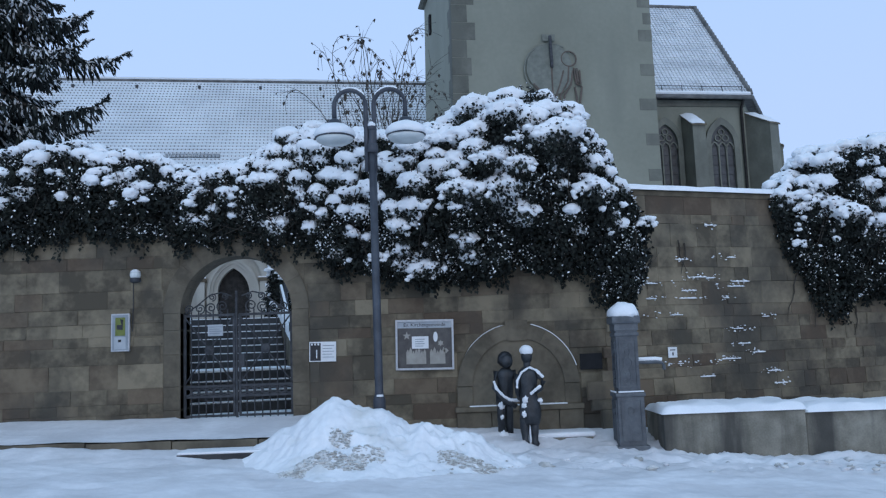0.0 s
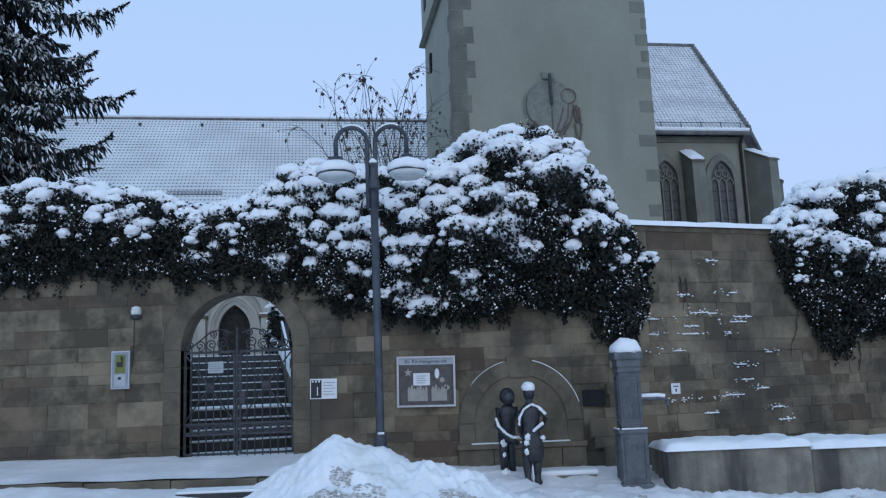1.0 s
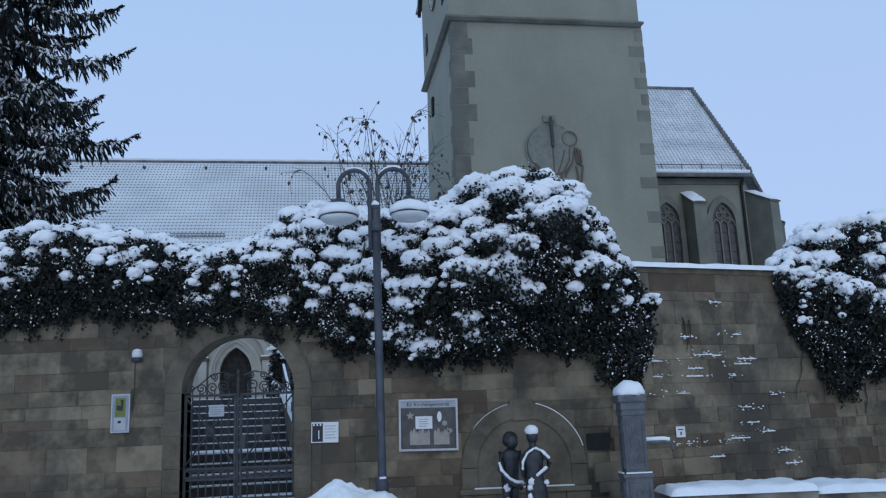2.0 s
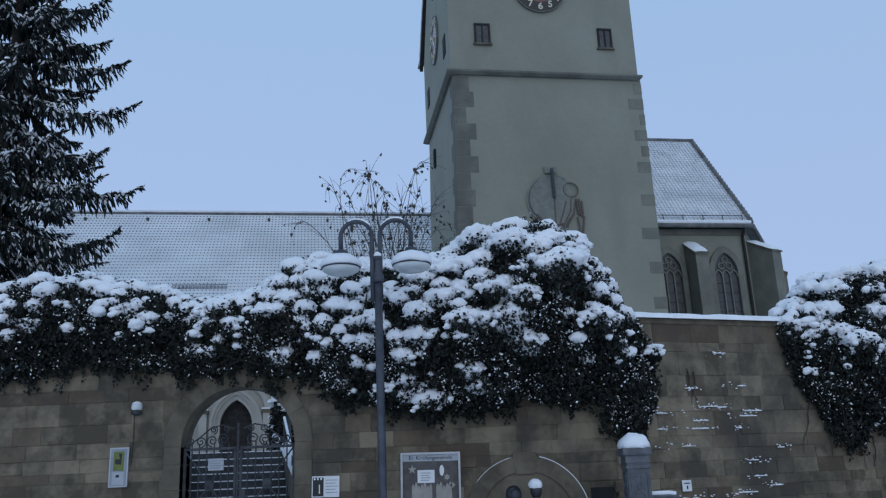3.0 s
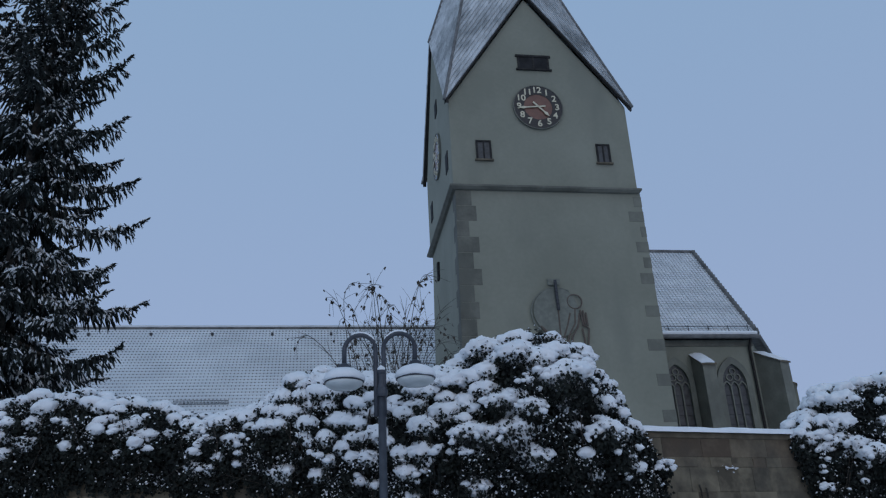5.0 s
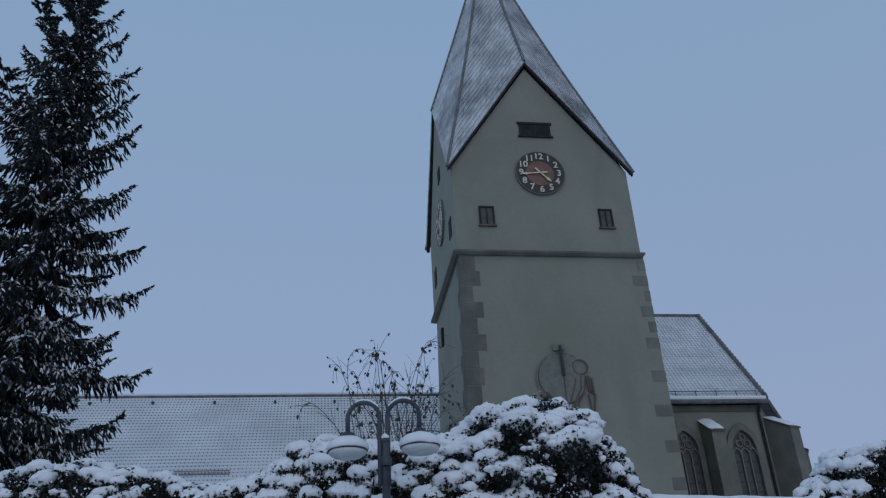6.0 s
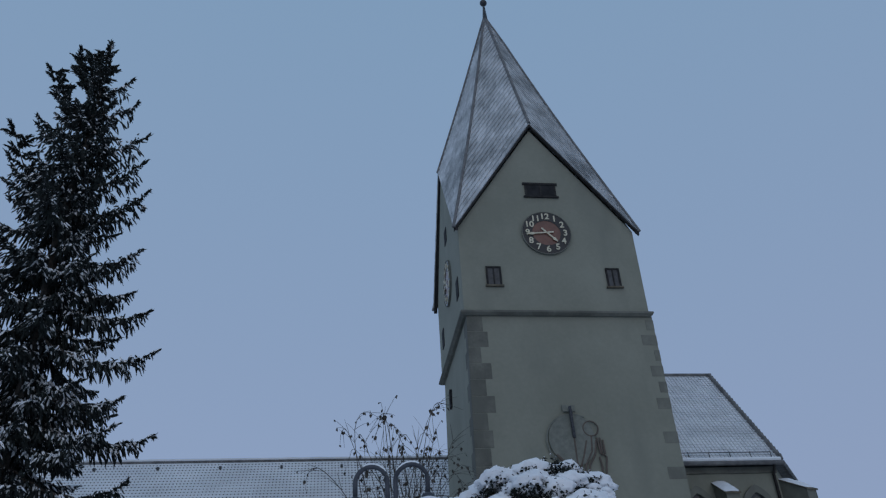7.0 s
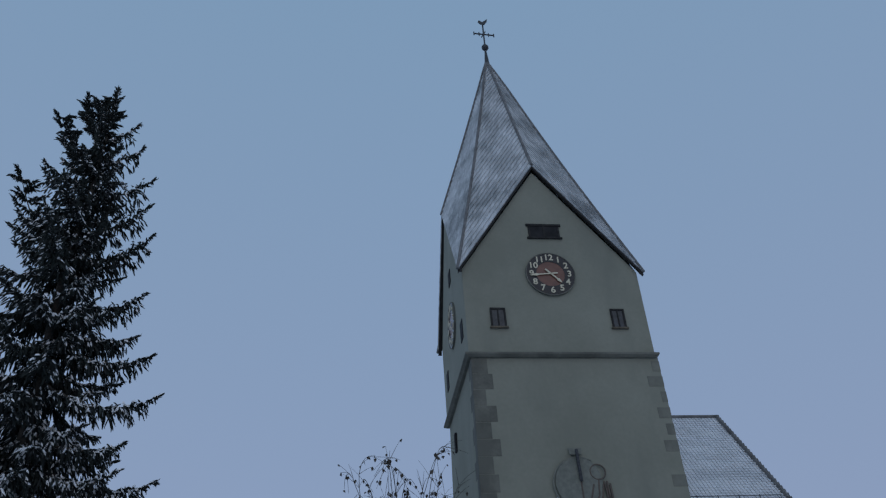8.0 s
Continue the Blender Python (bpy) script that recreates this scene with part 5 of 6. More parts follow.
# ---- gate ----
def gate():
    th = thing("iron_gate", "two-leaved wrought-iron gate, closed, with scrollwork on top", "gate", pose(0, 13.33, 0))
    x0, x1, zb, zt = GX - GW + 0.02, GX + GW - 0.02, 0.7, 2.28
    mid = GX - 0.02
    part("middle_post", tube([(mid, -0.02, zb - 0.04), (mid, -0.02, 2.66)], 0.021, 8), IRON, th)
    for a, b in ((x0, mid - 0.03), (mid + 0.03, x1)):
        leaf = part("leaf_frame", boxed(a, b, -0.02, 0.02, zt - 0.02, zt + 0.02), IRON, th, "gate leaf")
        for z in (zb, 1.0, 1.16):
            part("rail", boxed(a, b, -0.02, 0.02, z - 0.018, z + 0.018), IRON, leaf)
        for x in (a + 0.015, b - 0.015):
            part("stile", boxed(x - 0.018, x + 0.018, -0.022, 0.022, zb, zt), IRON, leaf)
        n = 6
        for i in range(1, n + 1):
            x = a + (b - a) * i / (n + 1)
            part("picket", tube([(x, 0, zb - 0.05), (x, 0, zt + 0.09)], 0.011, 6), IRON, leaf)
        for i in range(n + 1):
            x = a + (b - a) * (i + 0.5) / (n + 1)
            part("ring", band(arc(x, 1.08, 0.062, 0, 360, 14), arc(x, 1.08, 0.042, 0, 360, 14), -0.012, 0.012), IRON, leaf)
        cx, cz = (a + b) / 2, (1.18 + zt) / 2
        for p, q in (((a, zt), (b, 1.18)), ((a, 1.18), (b, zt))):
            part("diagonal_brace", tube([(p[0], -0.02, p[1]), (q[0], -0.02, q[1])], 0.0135, 6), IRON, leaf)
        ros = lathe([(0.02, -0.05), (0.075, -0.03), (0.075, 0.0), (0.02, 0.02)], 10)
        bmesh.ops.rotate(ros, cent=(0, 0, 0), matrix=Matrix.Rotation(radians(90), 3, "X"), verts=ros.verts)
        bmesh.ops.translate(ros, vec=(cx, -0.03, cz), verts=ros.verts)
        part("rosette", ros, IRON, leaf)

        def scroll(cx, cz, r, turns, flip):
            pts = []
            for i in range(26):
                t = i / 25
                ang = flip * (t * turns * 6.283) - 1.57
                rr = r * (1 - 0.85 * t)
                pts.append((cx + rr * math.cos(ang), 0, cz + rr * math.sin(ang)))
            part("scroll", tube(pts, 0.011, 5), IRON, leaf)
        s = 1 if a < mid - 0.5 else -1
        inner = b if s == 1 else a
        for k, (dx, dz, r) in enumerate(((0.72, 0.11, 0.075), (0.56, 0.11, 0.085), (0.38, 0.12, 0.09), (0.36, 0.29, 0.065), (0.2, 0.14, 0.1), (0.16, 0.3, 0.055))):
            scroll(inner - s * dx, zt + dz, r, 1.7, 1 if k % 2 else -1)
        part("arched_bar", tube([(inner - s * dx, 0, zt + dz) for dx, dz in ((0.82, 0.02), (0.6, 0.16), (0.4, 0.32), (0.22, 0.36), (0.05, 0.3))], 0.012, 5), IRON, leaf)
    sg = part("gate_sign", boxed(GX - 0.47, GX - 0.23, -0.05, -0.035, 1.95, 2.13, bevel=0.004), PALE_SHEET, th, "small white notice")
    for i in range(4):
        part("text_bar", boxed(GX - 0.45, GX - 0.25 - 0.03 * (i % 2), -0.0535, -0.051, 2.085 - i * 0.034, 2.1 - i * 0.034), GREY_PAPER, sg)
    part("lock_box", boxed(mid + 0.03, mid + 0.13, -0.05, 0.03, 1.45, 1.66, bevel=0.01), IRON, th)


gate()


# ---- lamp with two arms ----
def street_lamp():
    th = thing("street_lamp", "dark metal street lamp with two arched arms and snowy heads", "street lamp", pose(-0.9, 11.6, 0))
    part("pole", lathe([(0.085, 0.0), (0.085, 0.95), (0.07, 1.0), (0.058, 1.05), (0.055, 4.5)], 14), LAMP_PAINT, th, smooth=True)
    part("sleeve", lathe([(0.075, 4.42), (0.085, 4.45), (0.085, 4.52), (0.065, 4.55), (0.06, 4.6)], 14), LAMP_PAINT, th)
    part("finial", lathe([(0.05, 4.5), (0.05, 4.74), (0.065, 4.76), (0.065, 4.8), (0.02, 4.82)], 12), LAMP_PAINT, th)
    part("snow_cap", lathe([(0.06, 4.8), (0.065, 4.83), (0.03, 4.87)], 10), SNOW, th)
    part("pole_snow", boxed(-0.03, 0.06, -0.09, -0.04, 1.0, 1.03, bevel=0.01), SNOW, th)
    for s, c in ((-1, -0.305), (1, 0.26)):
        r = 0.225
        pts = [(c - s * r, 0, 4.15), (c - s * r, 0, 4.7)] + [(c - s * r * math.cos(radians(a)), 0, 5.12 + r * math.sin(radians(a))) for a in range(0, 181, 15)] + [(c + s * r, 0, 4.9)]
        arm = part("arm", tube(pts, 0.034, 8), LAMP_PAINT, th, smooth=True)
        part("snow_strip", tube([(x, y, z + 0.028) for x, y, z in pts[4:11]], 0.026, 6), SNOW, arm, "snow")
        x = c + s * r
        head = part("lamp_head", lathe([(0.045, 4.93), (0.09, 4.9), (0.11, 4.82), (0.2, 4.76), (0.275, 4.68), (0.285, 4.655), (0.27, 4.645)], 24, at=(x, 0, 0)), LAMP_PAINT, th, "shallow dish-shaped lamp head", smooth=True)
        part("lens", lathe([(0.27, 4.65), (0.255, 4.61), (0.2, 4.575), (0.1, 4.555), (0.02, 4.55)], 24, at=(x, 0, 0)), LAMP_GLASS, head, "pale glass dish", smooth=True)
        bm = lathe([(0.285, 4.66), (0.3, 4.69), (0.28, 4.755), (0.2, 4.82), (0.12, 4.845), (0.105, 4.83)], 24, at=(x, 0, 0))
        for v in bm.verts:
            v.co.z += 0.015 * noise.noise(v.co * 7)
        part("snow_cap", bm, SNOW, head, "snow", smooth=True)


street_lamp()


# ---- snow heap ----
def snow_heap():
    prof = [(-2.75, 0), (-2.3, 0.22), (-1.9, 0.55), (-1.45, 0.86), (-1.15, 0.74), (-0.8, 0.66), (-0.45, 0.5), (0.1, 0.47), (0.45, 0.32), (0.9, 0.1), (1.3, 0.0)]

    def f(x, y):
        ridge = lerp_table(prof, x)
        c = 10.95 + 0.1 * math.sin(x * 2)
        w = 0.5 + 0.45 * ridge
        t = (y - c) / w
        h = ridge * math.exp(-abs(t) ** 1.6 * 1.1)
        lump = (0.07 * fractal(x * 2.2, y * 2.2, 4) + 0.09 * abs(fractal(x * 4.5, y * 4.5, 8)) * smooth(0.1, -0.5, t) + 0.014 * fractal(x * 14, y * 14, 2))
        return ground_z(x, y) - 0.08 + h + lump * min(1, h * 4) * (1 - 0.6 * smooth(0.5, 0.85, h)) + min(0.05, h * 0.4)
    th = thing("snow_heap", "heap of shovelled snow with dirty lumps along its foot", "snow heap")
    part("mound", sheet(steps_between((-3.1, 1.7, 170)), steps_between((8.8, 12.3, 130)), f), SNOW_SHOVELLED, th, smooth=True)
    rnd = random.Random(3)
    ball = bmesh.new()
    bmesh.ops.create_icosphere(ball, subdivisions=2, radius=1.0)
    bv, bf = [v.co.copy() for v in ball.verts], [tuple(v.index for v in q.verts) for q in ball.faces]
    ball.free()
    verts, faces = [], []
    # bands of gritty crumbs where the heap was cut and pushed up
    for xa, xb, ya, yb, count in ((-2.6, -1.6, 9.58, 9.86, 800), (-1.75, -0.95, 9.7, 10.0, 650), (-1.1, -0.75, 9.9, 10.15, 160), (-0.1, 0.7, 10.12, 10.38, 520), (-1.4, -1.15, 10.2, 10.36, 110), (0.6, 1.6, 9.9, 10.7, 40), (-0.4, 2.6, 9.7, 10.6, 50)):
        for _ in range(count):
            x, y = rnd.uniform(xa, xb), rnd.uniform(ya, yb)
            y += 0.06 * noise.noise(Vector((x * 3, 1, 2)))
            r = rnd.uniform(0.006, 0.02) * (1.7 if rnd.random() < 0.06 else 1.0)
            c, off, k = Vector((x, y, f(x, y) + r * 0.15)), rnd.uniform(0, 40), len(verts)
            for v in bv:
                q = v * r * (1 + 0.7 * noise.noise(v * 1.6 + Vector((off, 0, 0))))
                verts.append((c.x + q.x * 1.3, c.y + q.y, c.z + q.z * 0.6))
            faces += [tuple(i + k for i in q) for q in bf]
    ob = raw("grit", verts, faces, SNOW_DIRTY, th, smooth=True)
    ob["label"], ob["kind"] = "grey gritty lumps of old snow", "stuff"
    for i in range(60):
        x, y = rnd.uniform(1.2, 7.8), rnd.gauss(10.7, 0.3)
        bm = bmesh.new()
        bmesh.ops.create_icosphere(bm, subdivisions=2, radius=rnd.uniform(0.02, 0.06) * (1.7 if i % 7 == 0 else 1))
        for v in bm.verts:
            v.co *= 1 + 0.9 * noise.noise(v.co * 45 + Vector((i * 1.7, 0, 0)))
            v.co.z *= 0.5
        ch = tagged(part("snow_chunk", bm, SNOW_STREET if i % 3 == 1 else SNOW_DIRTY, smooth=True), "small lump of hard snow lying on the street", "snow lump", "lumps of snow")
        ch.location = (x, y, max(f(x, y) if -3 < x < 1.6 else 0, ground_z(x, y)) + 0.004)


snow_heap()


# ---- bronze figures ----
def limb(bm, pts, radii, seg=10, flat=0.8):
    rings = []
    for (p, r) in zip(pts, radii):
        rings.append([bm.verts.new((p[0] + r * math.cos(t), p[1] + r * flat * math.sin(t), p[2])) for t in (2 * math.pi * j / seg for j in range(seg))])
    for a, b in zip(rings, rings[1:]):
        for j in range(seg):
            bm.faces.new((a[j], a[(j + 1) % seg], b[(j + 1) % seg], b[j]))
    bm.faces.new(rings[0][::-1])
    bm.faces.new(rings[-1])


def blob(bm, p, r, mat_index):
    k = bmesh.ops.create_icosphere(bm, subdivisions=2, radius=1.0)
    for v in k["verts"]:
        n = 1 + (0.2 + 0.45 * mat_index) * noise.noise(v.co * (2 + mat_index) + Vector(p) * 9)
        v.co = Vector((p[0] + v.co.x * r[0] * n, p[1] + v.co.y * r[1] * n, p[2] + v.co.z * r[2] * n))
    for v in k["verts"]:
        for f in v.link_faces:
            f.material_index = mat_index


def snow_on(bm, p, r, rough=0.25):
    """Snow clinging to a figure: a rounded patch about p."""
    k = bmesh.ops.create_icosphere(bm, subdivisions=3, radius=1.0)
    for v in k["verts"]:
        n = 1 + rough * noise.noise(v.co * 2.2 + Vector(p) * 9) + 0.5 * rough * noise.noise(v.co * 5 + Vector(p) * 9)
        v.co = Vector((p[0] + v.co.x * r[0] * n, p[1] + v.co.y * r[1] * n, p[2] + v.co.z * r[2] * n))
    for v in k["verts"]:
        for f in v.link_faces:
            f.material_index = 1


def snow_line(bm, pts, r):
    """A thin ridge of snow along pts."""
    for a, b in zip(pts, pts[1:]):
        a, b = Vector(a), Vector(b)
        n = max(2, int((b - a).length / (r * 1.1)))
        for i in range(n):
            q = a.lerp(b, i / n)
            k = r * (1 + 0.4 * noise.noise(q * 23))
            snow_on(bm, q, (k, k * 0.8, k), 0.4)


def statue_back():
    bm = bmesh.new()
    limb(bm, [(-0.075, 0.03, 0), (-0.075, -0.03, 0.05), (-0.075, 0, 0.1), (-0.08, 0, 0.24), (-0.075, 0, 0.42)], (0.05, 0.055, 0.042, 0.062, 0.075), 12, 1.0)
    limb(bm, [(0.07, 0.03, 0), (0.07, -0.03, 0.05), (0.065, 0, 0.1), (0.065, 0, 0.24), (0.06, 0, 0.42)], (0.05, 0.055, 0.042, 0.062, 0.075), 12, 1.0)
    limb(bm, [(0.01, 0, 0.32), (0.015, 0, 0.42), (0.015, 0, 0.52), (0.01, 0, 0.64), (0, 0.0, 0.78), (0.0, 0.01, 0.9), (0.0, 0.015, 1.0), (0, 0.015, 1.07), (0, 0.015, 1.12), (0, 0.02, 1.15)],
         (0.135, 0.155, 0.16, 0.145, 0.118, 0.135, 0.152, 0.14, 0.09, 0.05), 18, 0.66)
    limb(bm, [(0, 0.02, 1.1), (0, 0.02, 1.16), (0.0, 0.025, 1.22)], (0.058, 0.048, 0.055), 12, 1.0)
    blob(bm, (0.0, 0.03, 1.3), (0.088, 0.1, 0.115), 0)
    tube([(-0.14, 0.01, 1.04), (-0.165, -0.01, 0.92), (-0.15, 0.02, 0.78), (-0.1, 0.16, 0.68)], 0.05, 10, bm, taper=0.036)
    tube([(0.13, 0.01, 1.05), (0.185, -0.02, 0.99), (0.21, -0.06, 0.92), (0.17, -0.09, 0.84), (0.1, -0.1, 0.79)], 0.05, 10, bm, taper=0.034)
    snow_on(bm, (0.0, 0.03, 1.375), (0.098, 0.108, 0.085), 0.08)
    snow_line(bm, [(0.0, -0.07, 1.13), (-0.1, -0.07, 1.07), (-0.165, -0.05, 0.95), (-0.175, -0.05, 0.84)], 0.016)
    snow_line(bm, [(0.03, -0.06, 1.13), (0.12, -0.05, 1.09), (0.215, -0.08, 0.98)], 0.02)
    snow_line(bm, [(0.14, -0.13, 0.86), (0.06, -0.12, 0.8), (0.0, -0.1, 0.75)], 0.022)
    for p, r in (((-0.07, -0.1, 0.68), (0.04, 0.025, 0.045)), ((-0.09, -0.1, 0.6), (0.035, 0.025, 0.04)), ((-0.1, -0.11, 0.48), (0.03, 0.02, 0.04)), ((0.155, -0.06, 0.66), (0.035, 0.03, 0.035)), ((-0.005, -0.02, 0.18), (0.012, 0.02, 0.15))):
        snow_on(bm, p, r, 0.6)
    ob = part("statue", bm, [BRONZE, SNOW], None, "", True)
    ob.matrix_world = pose(1.21, 12.2, 0.17, 0, 0, 6)
    tagged(ob, "life-size dark bronze figure seen from behind, snow on head", "statue", "bronze figures")


def statue_front():
    bm = bmesh.new()
    limb(bm, [(-0.06, 0, 0), (-0.06, 0, 0.3), (-0.04, -0.02, 0.55)], (0.055, 0.06, 0.08))
    limb(bm, [(0.06, 0.04, 0), (0.06, 0.04, 0.3), (0.05, 0, 0.55)], (0.055, 0.06, 0.08))
    limb(bm, [(0, 0, 0.45), (0.0, 0, 0.6), (0.02, 0, 0.75), (0.03, -0.02, 0.92), (0.03, -0.02, 1.0)], (0.13, 0.13, 0.12, 0.14, 0.06), 14, 0.7)
    blob(bm, (0.05, -0.04, 1.1), (0.1, 0.1, 0.115), 0)
    blob(bm, (0.03, 0.0, 1.13), (0.12, 0.115, 0.12), 0)
    tube([(-0.11, -0.02, 0.95), (-0.15, -0.08, 0.72), (-0.02, -0.22, 0.55), (0.15, -0.28, 0.44)], 0.045, 8, bm, taper=0.035)
    tube([(0.14, -0.02, 0.95), (0.2, -0.1, 0.74), (0.22, -0.25, 0.6)], 0.045, 8, bm, taper=0.035)
    snow_line(bm, [(-0.15, -0.11, 0.8), (-0.12, -0.14, 0.7), (-0.02, -0.25, 0.59), (0.1, -0.29, 0.52)], 0.02)
    for p, r in (((0.12, -0.22, 0.53), (0.1, 0.08, 0.025)), ((-0.05, -0.07, 0.45), (0.045, 0.025, 0.055)), ((-0.05, -0.06, 0.28), (0.025, 0.02, 0.035)), ((-0.04, -0.04, 0.0), (0.08, 0.08, 0.07))):
        snow_on(bm, p, r, 0.5)
    ob = part("statue", bm, [BRONZE, SNOW], None, "", True)
    ob.matrix_world = pose(0.89, 12.62, 0.3)
    tagged(ob, "smaller dark bronze figure leaning forward beside the taller one", "statue", "bronze figures")


statue_back()
statue_front()


# ---- fountain: blind arch with a ledge ----
def fountain():
    th = thing("wall_fountain", "blind stone arch with plinth and ledge, snow on ledge", "fountain", pose(1.16, 13.2, 0))
    cz, n = 1.02, 9
    part("niche_back", prism([(-0.76, 0.6)] + arc(0, cz, 0.72, 180, 0, 20) + [(0.76, 0.6)], -0.006, 0.06), STONE_PALE, th, "dressed recessed stone")
    for i in range(n):
        a0, a1 = 180 - 180 * i / n, 180 - 180 * (i + 1) / n
        if i == n // 2:
            continue
        part("voussoir", band(arc(0, cz, 0.95, a0 - 0.05, a1 + 0.05, 4), arc(0, cz, 0.72, a0 - 0.06, a1 + 0.06, 4), -0.03, 0.05), STONE_PALE, th)
    part("keystone", prism([(-0.14, 1.7), (0.14, 1.7), (0.18, 2.02), (-0.18, 2.02)], -0.04, 0.05), STONE_PALE, th)
    for s in (-1, 1):
        for z0, z1 in ((0.7, 1.01),):
            part("jamb_stone", boxed(min(s * 0.72, s * 0.96), max(s * 0.72, s * 0.96), -0.03, 0.05, z0, z1, bevel=0.01), STONE_PALE, th)
    part("ledge", boxed(-1.0, 1.0, -0.1, 0.05, 0.62, 0.7, bevel=0.015), STONE_PALE, th)
    for x0, x1 in ((-0.98, -0.45), (-0.44, 0.15), (0.16, 0.6), (0.61, 0.98)):
        part("plinth_block", boxed(x0, x1, -0.07, 0.05, 0.1, 0.615, bevel=0.006), STONE_PALE, th)
    part("ledge_snow", boxed(-0.78, 0.74, -0.095, 0.02, 0.7, 0.718, bevel=0.008), SNOW, th, "snow")
    part("arch_snow", band(arc(0, cz, 0.962, 76, 16, 16), arc(0, cz, 0.95, 76, 16, 16), -0.033, 0.0), SNOW, th, "thin line of snow")
    part("arch_snow", band(arc(0, cz, 0.957, 140, 105, 12), arc(0, cz, 0.95, 150, 102, 12), -0.033, 0.0), SNOW, th)
    slab = thing("stone_slab", "low stone slab under snow before the fountain", "slab", pose(1.75, 12.75, 0.2))
    part("slab", boxed(-0.45, 0.42, -0.25, 0.25, -0.1, 0.06, bevel=0.02), CONCRETE, slab)
    bm = boxed(-0.47, 0.45, -0.27, 0.27, 0.055, 0.13, bevel=0.03)
    part("snow_cover", bm, SNOW, slab, "snow", smooth=True)


fountain()


# ---- pump ----
def pump():
    th = thing("water_pump", "grey cast-iron pump column with relief panels and snow cap", "water pump", pose(2.64, 12.2, 0.02) @ Matrix.Diagonal((0.86, 0.86, 1, 1)))
    part("foot", boxed(-0.27, 0.27, -0.27, 0.27, -0.1, 0.14, bevel=0.02), PUMP_PAINT, th)
    part("base", boxed(-0.225, 0.225, -0.225, 0.225, 0.12, 0.84, bevel=0.015), PUMP_PAINT, th)
    part("moulding", boxed(-0.25, 0.25, -0.25, 0.25, 0.82, 0.88, bevel=0.02), PUMP_PAINT, th)
    part("shaft", boxed(-0.185, 0.185, -0.185, 0.185, 0.86, 1.78, bevel=0.02), PUMP_PAINT, th)
    part("collar", boxed(-0.205, 0.205, -0.205, 0.205, 1.68, 1.73, bevel=0.012), PUMP_PAINT, th)
    part("cornice", boxed(-0.24, 0.24, -0.24, 0.24, 1.86, 1.97, bevel=0.03), PUMP_PAINT, th)
    part("neck", boxed(-0.2, 0.2, -0.2, 0.2, 1.76, 1.88, bevel=0.01), PUMP_PAINT, th)
    bm = bmesh.new()
    bmesh.ops.create_icosphere(bm, subdivisions=3, radius=1.0)
    for v in bm.verts:
        x, y, z = v.co
        v.co = Vector((0.26 * math.copysign(abs(x) ** 0.7, x), 0.26 * math.copysign(abs(y) ** 0.7, y), 1.97 + (0.2 if z > 0 else 0.02) * z)) * (1 + 0.02 * noise.noise(v.co * 2))
    part("snow_cap", bm, SNOW, th, "rounded cap of snow", smooth=True)

    def panel(m, w, z0, z1, k=0.014):
        bm = bmesh.new()
        for a in ((-w, -w + k, z0, z1), (w - k, w, z0, z1), (-w + k, w - k, z0, z0 + k), (-w + k, w - k, z1 - k, z1)):
            box(bm, a[0], a[1], -0.012, 0.01, a[2], a[3])
        p = part("relief_panel", bm, PUMP_PAINT, th)
        p.matrix_local = m
        return p
    for rz in (0, -90):
        turn = pose(0, 0, 0, 0, 0, rz)
        panel(turn @ pose(0, -0.19, 0), 0.14, 0.95, 1.64)
        panel(turn @ pose(0, -0.23, 0), 0.17, 0.2, 0.78)
        for z, r in ((1.3, 0.085), (1.47, 0.05), (1.12, 0.05), (0.62, 0.06)):
            d = 0.23 if z < 0.8 else 0.19
            o = part("relief_ring", band(arc(0, z, r, 0, 360, 18), arc(0, z, r - 0.018, 0, 360, 18), -0.012, 0.01), PUMP_PAINT, th)
            o.matrix_local = turn @ pose(0, -d, 0)
        for z in (1.2, 1.39, 1.56, 1.03):
            for s in (-1, 1):
                o = part("relief_scroll", band(arc(s * 0.055, z, 0.04, 0, 300, 12), arc(s * 0.055, z, 0.026, 0, 300, 12), -0.01, 0.008), PUMP_PAINT, th)
                o.matrix_local = turn @ pose(0, -0.19, 0)
        o = part("snow_patch", boxed(-0.2, 0.22, -0.012, 0.005, 0.885, 0.905, bevel=0.004), SNOW, th)
        o.matrix_local = turn @ pose(0, -0.235, 0)
    spout = part("spout", tube([(0.18, 0, 1.3), (0.5, 0, 1.3), (0.6, 0, 1.29), (0.64, 0, 1.24), (0.645, 0, 1.18)], 0.03, 8), PUMP_PAINT, th, "iron water spout")
    part("snow_strip", tube([(0.18, 0, 1.34), (0.5, 0, 1.34), (0.61, 0, 1.325)], 0.03, 8), SNOW, spout, "snow")


pump()


